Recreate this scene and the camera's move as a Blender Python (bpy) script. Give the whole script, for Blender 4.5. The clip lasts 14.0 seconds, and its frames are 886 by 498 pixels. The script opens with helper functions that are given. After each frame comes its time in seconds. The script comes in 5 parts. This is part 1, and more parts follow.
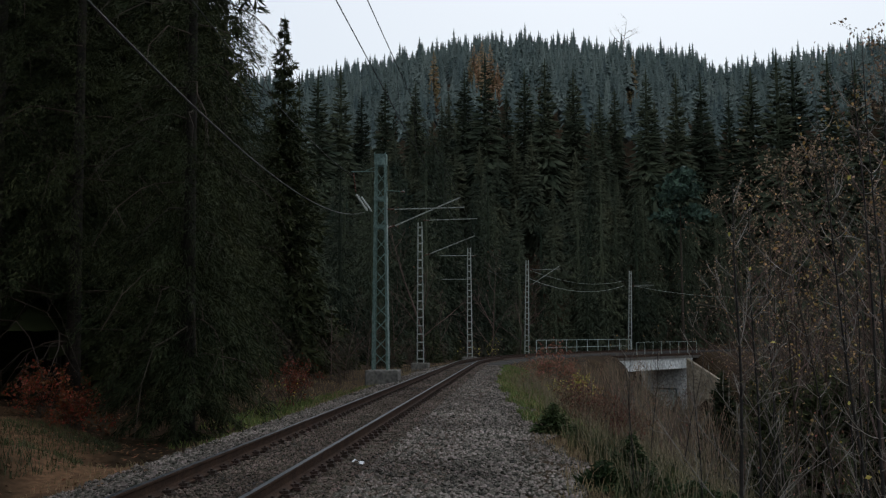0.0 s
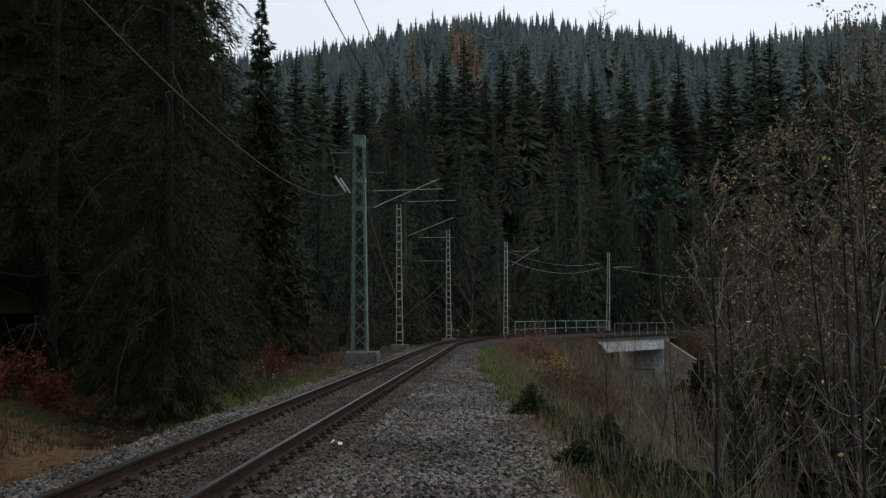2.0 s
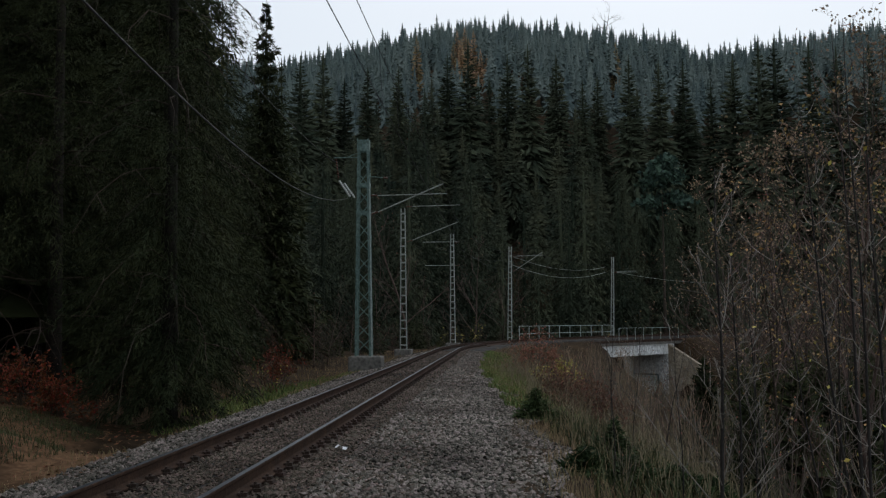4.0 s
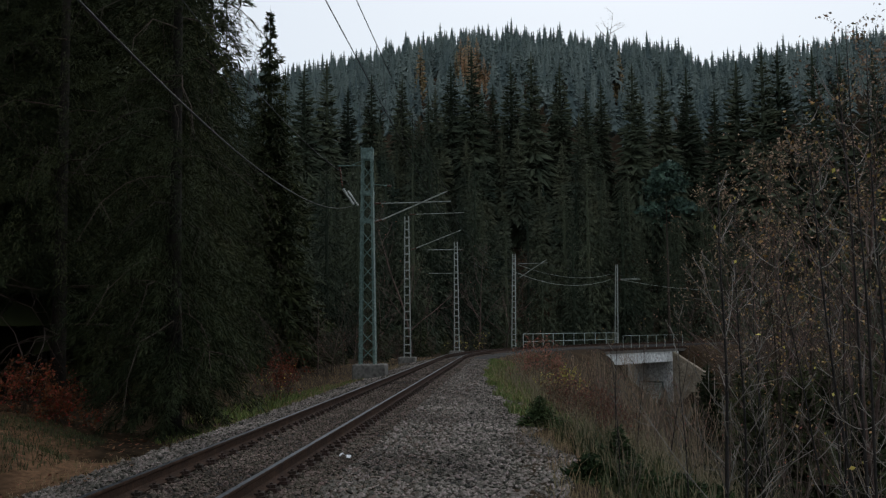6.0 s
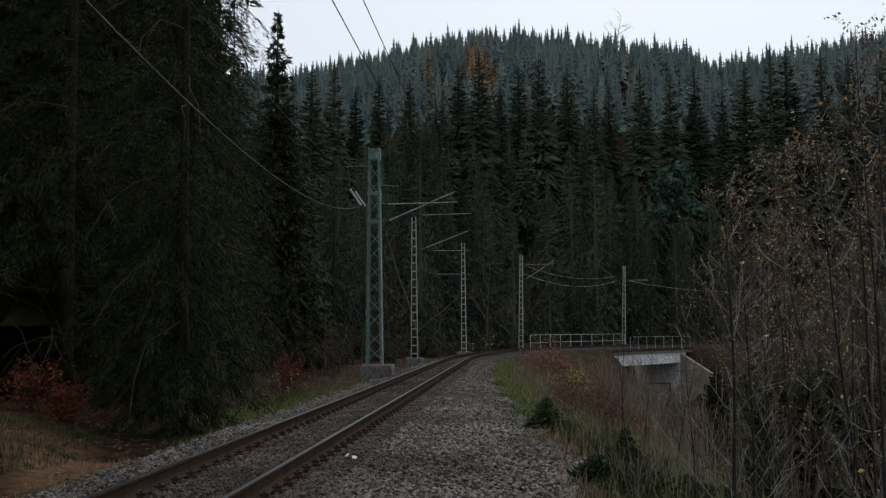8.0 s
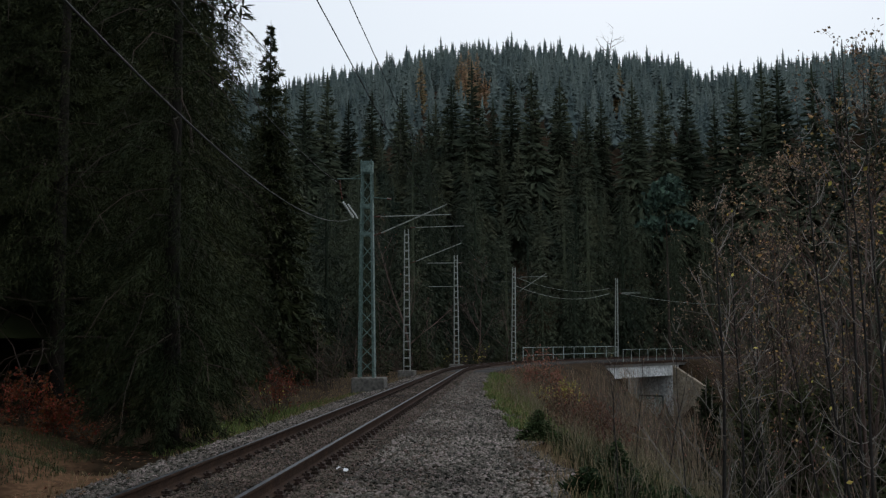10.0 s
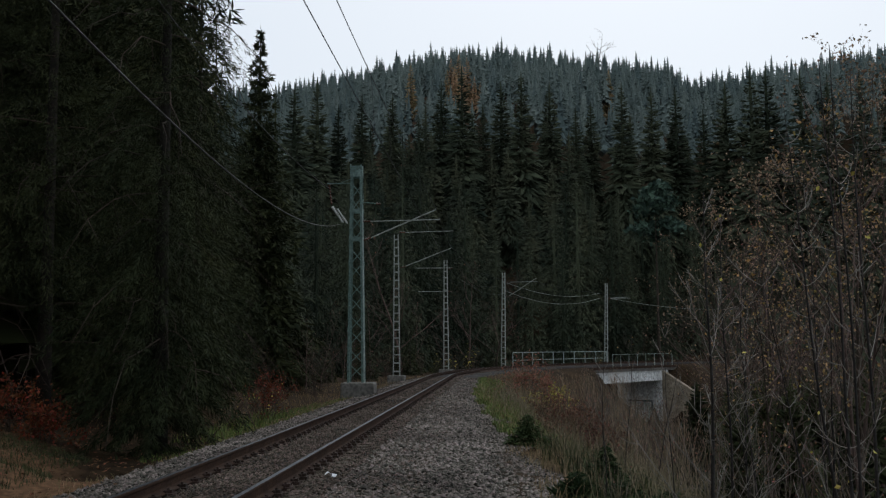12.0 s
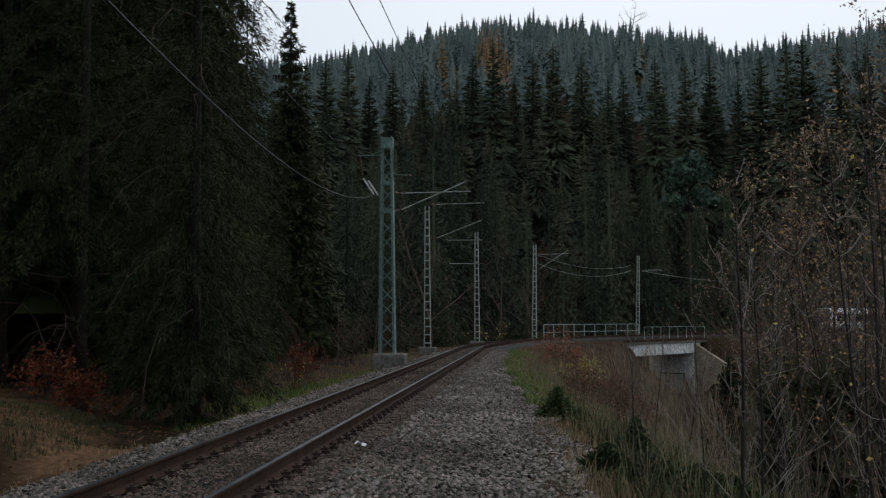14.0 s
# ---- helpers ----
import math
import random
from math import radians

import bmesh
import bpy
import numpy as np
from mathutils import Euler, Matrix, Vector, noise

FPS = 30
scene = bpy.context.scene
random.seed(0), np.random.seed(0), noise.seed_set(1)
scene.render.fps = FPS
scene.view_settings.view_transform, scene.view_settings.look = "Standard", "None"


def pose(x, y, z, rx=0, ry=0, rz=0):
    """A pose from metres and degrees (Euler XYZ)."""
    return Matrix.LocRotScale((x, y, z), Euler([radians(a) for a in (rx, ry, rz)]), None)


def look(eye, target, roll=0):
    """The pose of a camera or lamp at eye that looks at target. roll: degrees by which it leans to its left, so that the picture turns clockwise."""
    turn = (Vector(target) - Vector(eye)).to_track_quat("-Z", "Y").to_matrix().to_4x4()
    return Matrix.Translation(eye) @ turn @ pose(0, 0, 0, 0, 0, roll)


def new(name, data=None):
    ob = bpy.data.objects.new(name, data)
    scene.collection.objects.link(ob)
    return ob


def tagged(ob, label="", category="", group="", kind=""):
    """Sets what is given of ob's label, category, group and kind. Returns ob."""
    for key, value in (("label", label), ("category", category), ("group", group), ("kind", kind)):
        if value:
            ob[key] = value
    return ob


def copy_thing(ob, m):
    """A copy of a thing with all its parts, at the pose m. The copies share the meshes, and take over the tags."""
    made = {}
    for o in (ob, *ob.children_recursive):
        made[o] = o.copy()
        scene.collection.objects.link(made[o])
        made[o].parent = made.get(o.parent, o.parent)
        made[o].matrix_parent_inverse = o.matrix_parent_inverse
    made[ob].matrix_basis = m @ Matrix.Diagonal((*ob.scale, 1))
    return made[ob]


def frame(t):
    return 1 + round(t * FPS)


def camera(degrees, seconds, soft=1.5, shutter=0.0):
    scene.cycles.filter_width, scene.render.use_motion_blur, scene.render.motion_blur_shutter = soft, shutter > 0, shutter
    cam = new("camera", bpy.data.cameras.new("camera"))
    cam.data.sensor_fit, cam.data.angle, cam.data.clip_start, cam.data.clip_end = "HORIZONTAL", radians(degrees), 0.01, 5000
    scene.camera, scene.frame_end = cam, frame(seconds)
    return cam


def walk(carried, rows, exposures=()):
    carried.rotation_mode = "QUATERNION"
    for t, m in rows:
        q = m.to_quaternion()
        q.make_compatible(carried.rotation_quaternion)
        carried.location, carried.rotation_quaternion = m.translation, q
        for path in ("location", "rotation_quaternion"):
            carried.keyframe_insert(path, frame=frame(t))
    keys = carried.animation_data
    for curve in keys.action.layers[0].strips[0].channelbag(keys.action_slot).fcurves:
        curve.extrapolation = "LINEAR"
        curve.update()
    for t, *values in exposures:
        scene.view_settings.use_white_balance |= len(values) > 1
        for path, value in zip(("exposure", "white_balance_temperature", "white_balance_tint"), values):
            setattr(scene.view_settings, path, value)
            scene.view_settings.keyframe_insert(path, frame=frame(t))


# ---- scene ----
cam = camera(48.0, 14.0, soft=1.3)
walk(cam, [
    (0.0, pose(0.000, 0.000, 1.770, 95.095, 0.300, 0.000)),
    (0.5, pose(-0.005, -0.007, 1.763, 95.059, 0.320, 0.041)),
    (1.0, pose(0.006, -0.006, 1.752, 94.669, 0.371, -0.307)),
    (1.5, pose(-0.002, -0.004, 1.757, 94.340, 0.430, -0.988)),
    (2.0, pose(0.012, 0.002, 1.757, 94.041, 0.450, -1.197)),
    (2.5, pose(0.003, -0.004, 1.762, 93.939, 0.417, -1.324)),
    (3.0, pose(0.007, -0.003, 1.760, 94.072, 0.440, -1.054)),
    (5.5, pose(-0.006, 0.006, 1.763, 94.560, 0.408, -0.897)),
    (6.0, pose(0.002, -0.004, 1.762, 94.753, 0.488, -0.745)),
    (6.5, pose(0.005, -0.000, 1.760, 94.961, 0.383, -0.908)),
    (7.0, pose(-0.005, -0.016, 1.748, 94.931, 0.555, -0.905)),
    (7.5, pose(0.019, 0.027, 1.760, 94.567, 0.481, -0.417)),
    (8.0, pose(0.016, 0.039, 1.760, 94.805, 0.362, -0.333)),
    (8.5, pose(0.020, 0.023, 1.757, 94.988, 0.420, -0.581)),
    (11.0, pose(0.047, 0.011, 1.753, 95.799, 0.291, -0.935)),
    (11.5, pose(0.040, 0.025, 1.751, 95.840, 0.527, -1.808)),
    (12.0, pose(0.055, 0.033, 1.751, 95.809, 0.394, -1.320)),
    (12.5, pose(0.084, 0.045, 1.742, 95.563, 0.514, -0.594)),
    (13.0, pose(0.114, 0.080, 1.737, 95.198, 0.617, 0.041)),
    (13.5, pose(0.108, 0.069, 1.725, 94.975, 0.063, 0.362)),
    (14.0, pose(0.085, 0.060, 1.730, 94.223, 0.218, 0.470)),
])

# ---- world and sun ----
world = bpy.data.worlds.new("overcast_sky")
scene.world = world
world.use_nodes = True
wt = world.node_tree
wt.nodes.clear()
sky = wt.nodes.new("ShaderNodeTexSky")
sky.sky_type = "NISHITA"
sky.sun_disc = False
sky.sun_elevation = radians(50)
sky.sun_rotation = radians(15)
sky.air_density, sky.dust_density, sky.ozone_density = 1.0, 4.0, 1.0
veil = wt.nodes.new("ShaderNodeMix")
veil.data_type = "RGBA"
veil.inputs[0].default_value = 0.7
veil.inputs[7].default_value = (6.6, 7.4, 8.3, 1)
back = wt.nodes.new("ShaderNodeBackground")
back.inputs[1].default_value = 0.113
wout = wt.nodes.new("ShaderNodeOutputWorld")
pale = wt.nodes.new("ShaderNodeHueSaturation")
pale.inputs["Saturation"].default_value = 0.45
wt.links.new(sky.outputs[0], pale.inputs["Color"])
wt.links.new(pale.outputs[0], veil.inputs[6])
wt.links.new(veil.outputs[2], back.inputs[0])
wt.links.new(back.outputs[0], wout.inputs[0])
sun = new("sun", bpy.data.lights.new("sun", "SUN"))
sun.data.energy, sun.data.angle, sun.data.color = 0.1, radians(60), (1.0, 0.97, 0.92)
sun.matrix_world = look((14, 50, 62), (0, 0, 0))


# ---- materials ----
def mat(name, c1, c2, rough=0.8, scale=4.0, detail=6.0, bump=0.3, bump_scale=None, metal=0.0, fine=None, vary=0.0, island=0.0, spec=0.3, contrast=0.25):
    m = bpy.data.materials.new(name)
    m.use_nodes = True
    nt = m.node_tree
    p = nt.nodes["Principled BSDF"]
    p.inputs["Roughness"].default_value = rough
    p.inputs["Metallic"].default_value = metal
    p.inputs["Specular IOR Level"].default_value = spec
    tc = nt.nodes.new("ShaderNodeTexCoord")
    n = nt.nodes.new("ShaderNodeTexNoise")
    n.inputs["Scale"].default_value = scale
    n.inputs["Detail"].default_value = detail
    nt.links.new(tc.outputs["Object"], n.inputs["Vector"])
    r = nt.nodes.new("ShaderNodeValToRGB")
    r.color_ramp.elements[0].position, r.color_ramp.elements[1].position = 0.5 - contrast, 0.5 + contrast
    r.color_ramp.elements[0].color, r.color_ramp.elements[1].color = (*c1, 1), (*c2, 1)
    nt.links.new(n.outputs["Fac"], r.inputs["Fac"])
    col = r.outputs["Color"]
    if fine:
        n2 = nt.nodes.new("ShaderNodeTexNoise")
        n2.inputs["Scale"].default_value = fine
        n2.inputs["Detail"].default_value = 3
        nt.links.new(tc.outputs["Object"], n2.inputs["Vector"])
        mr = nt.nodes.new("ShaderNodeMapRange")
        mr.inputs["From Min"].default_value, mr.inputs["From Max"].default_value = 0.3, 0.7
        mr.inputs["To Min"].default_value, mr.inputs["To Max"].default_value = 0.55, 1.35
        nt.links.new(n2.outputs["Fac"], mr.inputs["Value"])
        mx = nt.nodes.new("ShaderNodeMix")
        mx.data_type, mx.blend_type = "RGBA", "MULTIPLY"
        mx.inputs[0].default_value = 1.0
        nt.links.new(col, mx.inputs[6])
        nt.links.new(mr.outputs[0], mx.inputs[7])
        col = mx.outputs[2]
    for amount, socket in ((vary, "o"), (island, "i")):
        if amount:
            src = nt.nodes.new("ShaderNodeObjectInfo" if socket == "o" else "ShaderNodeNewGeometry")
            h = nt.nodes.new("ShaderNodeHueSaturation")
            a = nt.nodes.new("ShaderNodeMapRange")
            a.inputs["To Min"].default_value, a.inputs["To Max"].default_value = 1 - amount, 1 + amount
            nt.links.new(src.outputs["Random" if socket == "o" else "Random Per Island"], a.inputs["Value"])
            nt.links.new(a.outputs[0], h.inputs["Value"])
            b = nt.nodes.new("ShaderNodeMapRange")
            b.inputs["To Min"].default_value, b.inputs["To Max"].default_value = 0.5 + amount * 0.06, 0.5 - amount * 0.06
            nt.links.new(src.outputs["Random" if socket == "o" else "Random Per Island"], b.inputs["Value"])
            nt.links.new(b.outputs[0], h.inputs["Hue"])
            nt.links.new(col, h.inputs["Color"])
            col = h.outputs["Color"]
    nt.links.new(col, p.inputs["Base Color"])
    if bump:
        n3 = nt.nodes.new("ShaderNodeTexNoise")
        n3.inputs["Scale"].default_value = bump_scale or scale * 5
        n3.inputs["Detail"].default_value = 4
        nt.links.new(tc.outputs["Object"], n3.inputs["Vector"])
        bp = nt.nodes.new("ShaderNodeBump")
        bp.inputs["Strength"].default_value = bump
        bp.inputs["Distance"].default_value = 0.02
        nt.links.new(n3.outputs["Fac"], bp.inputs["Height"])
        nt.links.new(bp.outputs[0], p.inputs["Normal"])
    return m


BALLAST = mat("ballast_stone", (0.066, 0.054, 0.043), (0.27, 0.237, 0.198), 0.85, 0.35, 4, 0.4, 60, fine=30, island=0.8)
# bed almost black: shade between the loose stones is put into its colour
BALLAST_BED_SHADED = mat("ballast_bed", (0.01, 0.008, 0.007), (0.024, 0.02, 0.017), 0.9, 0.5, 5, 0.9, 22, fine=24)
BALLAST_RUST = mat("brown_ballast", (0.062, 0.046, 0.034), (0.17, 0.133, 0.102), 0.9, 0.5, 4, 0.4, 60, fine=30, island=0.6)
SOIL = mat("forest_soil", (0.017, 0.012, 0.008), (0.062, 0.039, 0.021), 0.95, 0.25, 8, 0.8, 6, fine=3.0, spec=0.05)
RAIL_RUST = mat("rail_rust", (0.028, 0.016, 0.011), (0.066, 0.037, 0.024), 0.85, 3, 6, 0.3, 40, fine=25, spec=0.12)
RAIL_TOP = mat("polished_rail", (0.05, 0.06, 0.075), (0.1, 0.114, 0.135), 0.42, 2, 4, 0.05, 30, metal=1.0, spec=0.5)
SLEEPER = mat("sleeper_wood", (0.05, 0.035, 0.025), (0.12, 0.085, 0.06), 0.85, 2, 7, 0.5, 30, fine=18, vary=0.3)
IRON = mat("rusty_iron", (0.02, 0.012, 0.009), (0.05, 0.029, 0.02), 0.8, 8, 5, 0.4, 50, vary=0.2)
CONCRETE = mat("weathered_concrete", (0.1, 0.092, 0.08), (0.21, 0.197, 0.176), 0.88, 0.7, 9, 0.4, 14, fine=6)
CONCRETE_W = mat("pale_concrete", (0.48, 0.48, 0.46), (0.76, 0.76, 0.74), 0.85, 0.5, 8, 0.3, 10, fine=3)
GREENPAINT = mat("green_paint", (0.09, 0.15, 0.13), (0.2, 0.28, 0.25), 0.6, 2.5, 8, 0.2, 20, fine=12)
GREYPAINT = mat("grey_paint", (0.26, 0.28, 0.25), (0.42, 0.44, 0.40), 0.65, 2.5, 8, 0.2, 20, fine=12)
RAILPAINT = mat("railing_paint", (0.30, 0.36, 0.33), (0.46, 0.52, 0.48), 0.6, 2.5, 8, 0.2, 20, fine=12)
WIRE = mat("wire_metal", (0.02, 0.02, 0.022), (0.04, 0.04, 0.042), 0.5, 3, 3, 0.0, metal=0.6)
CABLE = mat("aluminium_cable", (0.03, 0.03, 0.03), (0.055, 0.055, 0.055), 0.5, 3, 3, 0.0, metal=0.5)
CERAMIC = mat("brown_ceramic", (0.08, 0.03, 0.02), (0.14, 0.06, 0.04), 0.25, 3, 3, 0.0, spec=0.6)
CERAMIC_W = mat("white_insulator", (0.55, 0.55, 0.53), (0.7, 0.7, 0.68), 0.3, 3, 3, 0.0, spec=0.6)
BARK = mat("spruce_bark", (0.014, 0.011, 0.009), (0.038, 0.029, 0.023), 0.9, 3, 8, 0.9, 14, fine=10, vary=0.2)
NEEDLE = mat("spruce_needles", (0.017, 0.024, 0.011), (0.056, 0.064, 0.026), 0.7, 0.5, 5, 0.0, vary=0.35, island=0.4, spec=0.08)
NEEDLE_MID = mat("hillside_needles", (0.023, 0.034, 0.023), (0.066, 0.076, 0.044), 0.7, 0.25, 5, 0.0, vary=0.5, island=0.25, spec=0.08)
NEEDLE_YOUNG = mat("young_needles", (0.024, 0.042, 0.016), (0.062, 0.09, 0.034), 0.7, 1.5, 5, 0.0, vary=0.3, island=0.4, spec=0.1)
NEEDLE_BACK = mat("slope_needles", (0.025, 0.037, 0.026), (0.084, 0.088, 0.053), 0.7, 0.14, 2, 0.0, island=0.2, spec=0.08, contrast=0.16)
# paler and bluer than the other needles: distance haze mixed into the colour
NEEDLE_FAR_HAZED = mat("far_needles_hazed", (0.085, 0.118, 0.115), (0.165, 0.2, 0.18), 0.9, 0.1, 2, 0.0, island=0.1, contrast=0.16, spec=0.3)
NEEDLE_PINE = mat("pine_needles", (0.034, 0.06, 0.046), (0.07, 0.108, 0.08), 0.7, 0.5, 5, 0.0, island=0.4, spec=0.08)
LARCH = mat("larch_needles", (0.3, 0.21, 0.11), (0.45, 0.33, 0.19), 0.8, 0.5, 5, 0.0, vary=0.25, island=0.4, spec=0.08)
TWIG = mat("bare_twig", (0.03, 0.02, 0.015), (0.09, 0.064, 0.047), 0.8, 2, 5, 0.3, 20, vary=0.35)
TWIG_RED = mat("reddish_twig", (0.052, 0.035, 0.027), (0.14, 0.1, 0.077), 0.8, 2, 5, 0.2, 20, vary=0.5)
TWIG_GREY = mat("pale_grey_twig", (0.08, 0.068, 0.056), (0.3, 0.27, 0.23), 0.6, 3, 5, 0.2, 20, vary=0.4)
STONE = mat("pale_brown_stone", (0.16, 0.125, 0.085), (0.4, 0.335, 0.25), 0.9, 1.2, 8, 0.6, 8, fine=5)
TWIG_PALE = mat("pale_twig", (0.06, 0.048, 0.037), (0.19, 0.155, 0.12), 0.7, 2, 5, 0.2, 20, vary=0.3)
BEECH = mat("beech_leaf", (0.09, 0.021, 0.006), (0.2, 0.054, 0.013), 0.6, 2, 4, 0.0, island=0.5)
BROWNLEAF = mat("dry_leaf", (0.19, 0.075, 0.048), (0.34, 0.17, 0.1), 0.7, 2, 4, 0.0, island=0.5)
YELLOWLEAF = mat("yellow_leaf", (0.40, 0.34, 0.05), (0.55, 0.48, 0.12), 0.6, 2, 4, 0.0, island=0.4)
ALDERLEAF = mat("withered_alder_leaf", (0.17, 0.11, 0.068), (0.33, 0.235, 0.14), 0.7, 0.6, 4, 0.0, island=0.4)
OCHRELEAF = mat("ochre_leaf", (0.24, 0.15, 0.05), (0.40, 0.26, 0.09), 0.6, 2, 4, 0.0, island=0.4)
# sapling stems: the thicket's shade is put into this near-black bark colour
SHADED_BARK = mat("shaded_smooth_bark", (0.012, 0.01, 0.009), (0.036, 0.03, 0.026), 0.7, 4, 6, 0.4, 20, fine=12, vary=0.2)
DARKLEAF = mat("dead_dark_leaf", (0.085, 0.036, 0.02), (0.2, 0.095, 0.052), 0.8, 2, 4, 0.0, island=0.5)
STRAW = mat("straw_stem", (0.17, 0.125, 0.08), (0.4, 0.31, 0.2), 0.8, 2, 5, 0.2, 20, vary=0.6)
GRASS = mat("grass_blade", (0.025, 0.034, 0.012), (0.075, 0.085, 0.03), 0.7, 0.6, 4, 0.0, island=0.4)
GRASS_LUSH = mat("lush_grass", (0.075, 0.115, 0.025), (0.18, 0.23, 0.06), 0.7, 0.6, 4, 0.0, island=0.4)
DRYGRASS = mat("dry_grass", (0.16, 0.115, 0.06), (0.36, 0.27, 0.145), 0.8, 0.6, 4, 0.0, island=0.45)
LITTER = mat("leaf_litter", (0.1, 0.045, 0.02), (0.22, 0.11, 0.045), 0.8, 1, 4, 0.0, island=0.5)
PAPER = mat("white_paper", (0.8, 0.8, 0.82), (0.9, 0.9, 0.92), 0.6, 8, 3, 0.1)
GRAFFITI = mat("dark_paint", (0.03, 0.05, 0.05), (0.06, 0.1, 0.09), 0.6, 6, 4, 0.1)
PAINT_TEAL = mat("teal_paint", (0.3, 0.42, 0.4), (0.45, 0.55, 0.52), 0.6, 6, 4, 0.1)
T_WHITE = mat("white_coach_paint", (0.72, 0.73, 0.75), (0.8, 0.8, 0.82), 0.3, 1, 3, 0.0, spec=0.5)
T_BLUE = mat("blue_coach_paint", (0.03, 0.09, 0.2), (0.04, 0.12, 0.26), 0.3, 1, 3, 0.0, spec=0.5)
T_GLASS = mat("coach_glass", (0.012, 0.015, 0.018), (0.018, 0.021, 0.026), 0.15, 1, 3, 0.0, spec=0.3)
T_DARK = mat("underframe_grey", (0.03, 0.03, 0.032), (0.06, 0.06, 0.062), 0.7, 3, 5, 0.2)


def trodden(m, normal, offset, colour):
    """A worn strip of bare brown dirt along a line over the ground."""
    nt = m.node_tree
    p = nt.nodes["Principled BSDF"]
    old = p.inputs["Base Color"].links[0].from_socket
    tc = nt.nodes.new("ShaderNodeTexCoord")
    dot = nt.nodes.new("ShaderNodeVectorMath")
    dot.operation = "DOT_PRODUCT"
    dot.inputs[1].default_value = (*normal, 0)
    nt.links.new(tc.outputs["Object"], dot.inputs[0])
    n = nt.nodes.new("ShaderNodeTexNoise")
    n.inputs["Scale"].default_value, n.inputs["Detail"].default_value = 0.9, 6
    nt.links.new(tc.outputs["Object"], n.inputs["Vector"])
    add = nt.nodes.new("ShaderNodeMath")
    add.operation = "MULTIPLY_ADD"
    add.inputs[1].default_value, add.inputs[2].default_value = 2.4, -1.2 - offset
    nt.links.new(n.outputs["Fac"], add.inputs[0])
    both = nt.nodes.new("ShaderNodeMath")
    nt.links.new(dot.outputs["Value"], both.inputs[0])
    nt.links.new(add.outputs[0], both.inputs[1])
    size = nt.nodes.new("ShaderNodeMath")
    size.operation = "ABSOLUTE"
    nt.links.new(both.outputs[0], size.inputs[0])
    mask = nt.nodes.new("ShaderNodeMapRange")
    mask.inputs["From Min"].default_value, mask.inputs["From Max"].default_value = 1.9, 0.6
    nt.links.new(size.outputs[0], mask.inputs["Value"])
    fine = nt.nodes.new("ShaderNodeTexNoise")
    fine.inputs["Scale"].default_value, fine.inputs["Detail"].default_value = 7.0, 7
    nt.links.new(tc.outputs["Object"], fine.inputs["Vector"])
    ramp_node = nt.nodes.new("ShaderNodeValToRGB")
    ramp_node.color_ramp.elements[0].position, ramp_node.color_ramp.elements[1].position = 0.35, 0.7
    ramp_node.color_ramp.elements[0].color = (*[c * 0.45 for c in colour], 1)
    ramp_node.color_ramp.elements[1].color = (*colour, 1)
    nt.links.new(fine.outputs["Fac"], ramp_node.inputs["Fac"])
    mx = nt.nodes.new("ShaderNodeMix")
    mx.data_type = "RGBA"
    nt.links.new(mask.outputs[0], mx.inputs[0])
    nt.links.new(old, mx.inputs[6])
    nt.links.new(ramp_node.outputs["Color"], mx.inputs[7])
    nt.links.new(mx.outputs[2], p.inputs["Base Color"])


trodden(SOIL, (0.808, 0.59), 5.53, (0.2, 0.112, 0.062))


def glow(name, colour, strength):
    m = bpy.data.materials.new(name)
    m.use_nodes = True
    p = m.node_tree.nodes["Principled BSDF"]
    p.inputs["Emission Color"].default_value = (*colour, 1)
    p.inputs["Emission Strength"].default_value = strength
    return m


HEADLIGHT = glow("headlight_glow", (1.0, 0.97, 0.9), 6.0)


def bearing(mark):
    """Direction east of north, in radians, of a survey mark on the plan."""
    return math.atan((mark - 784) / 1761)


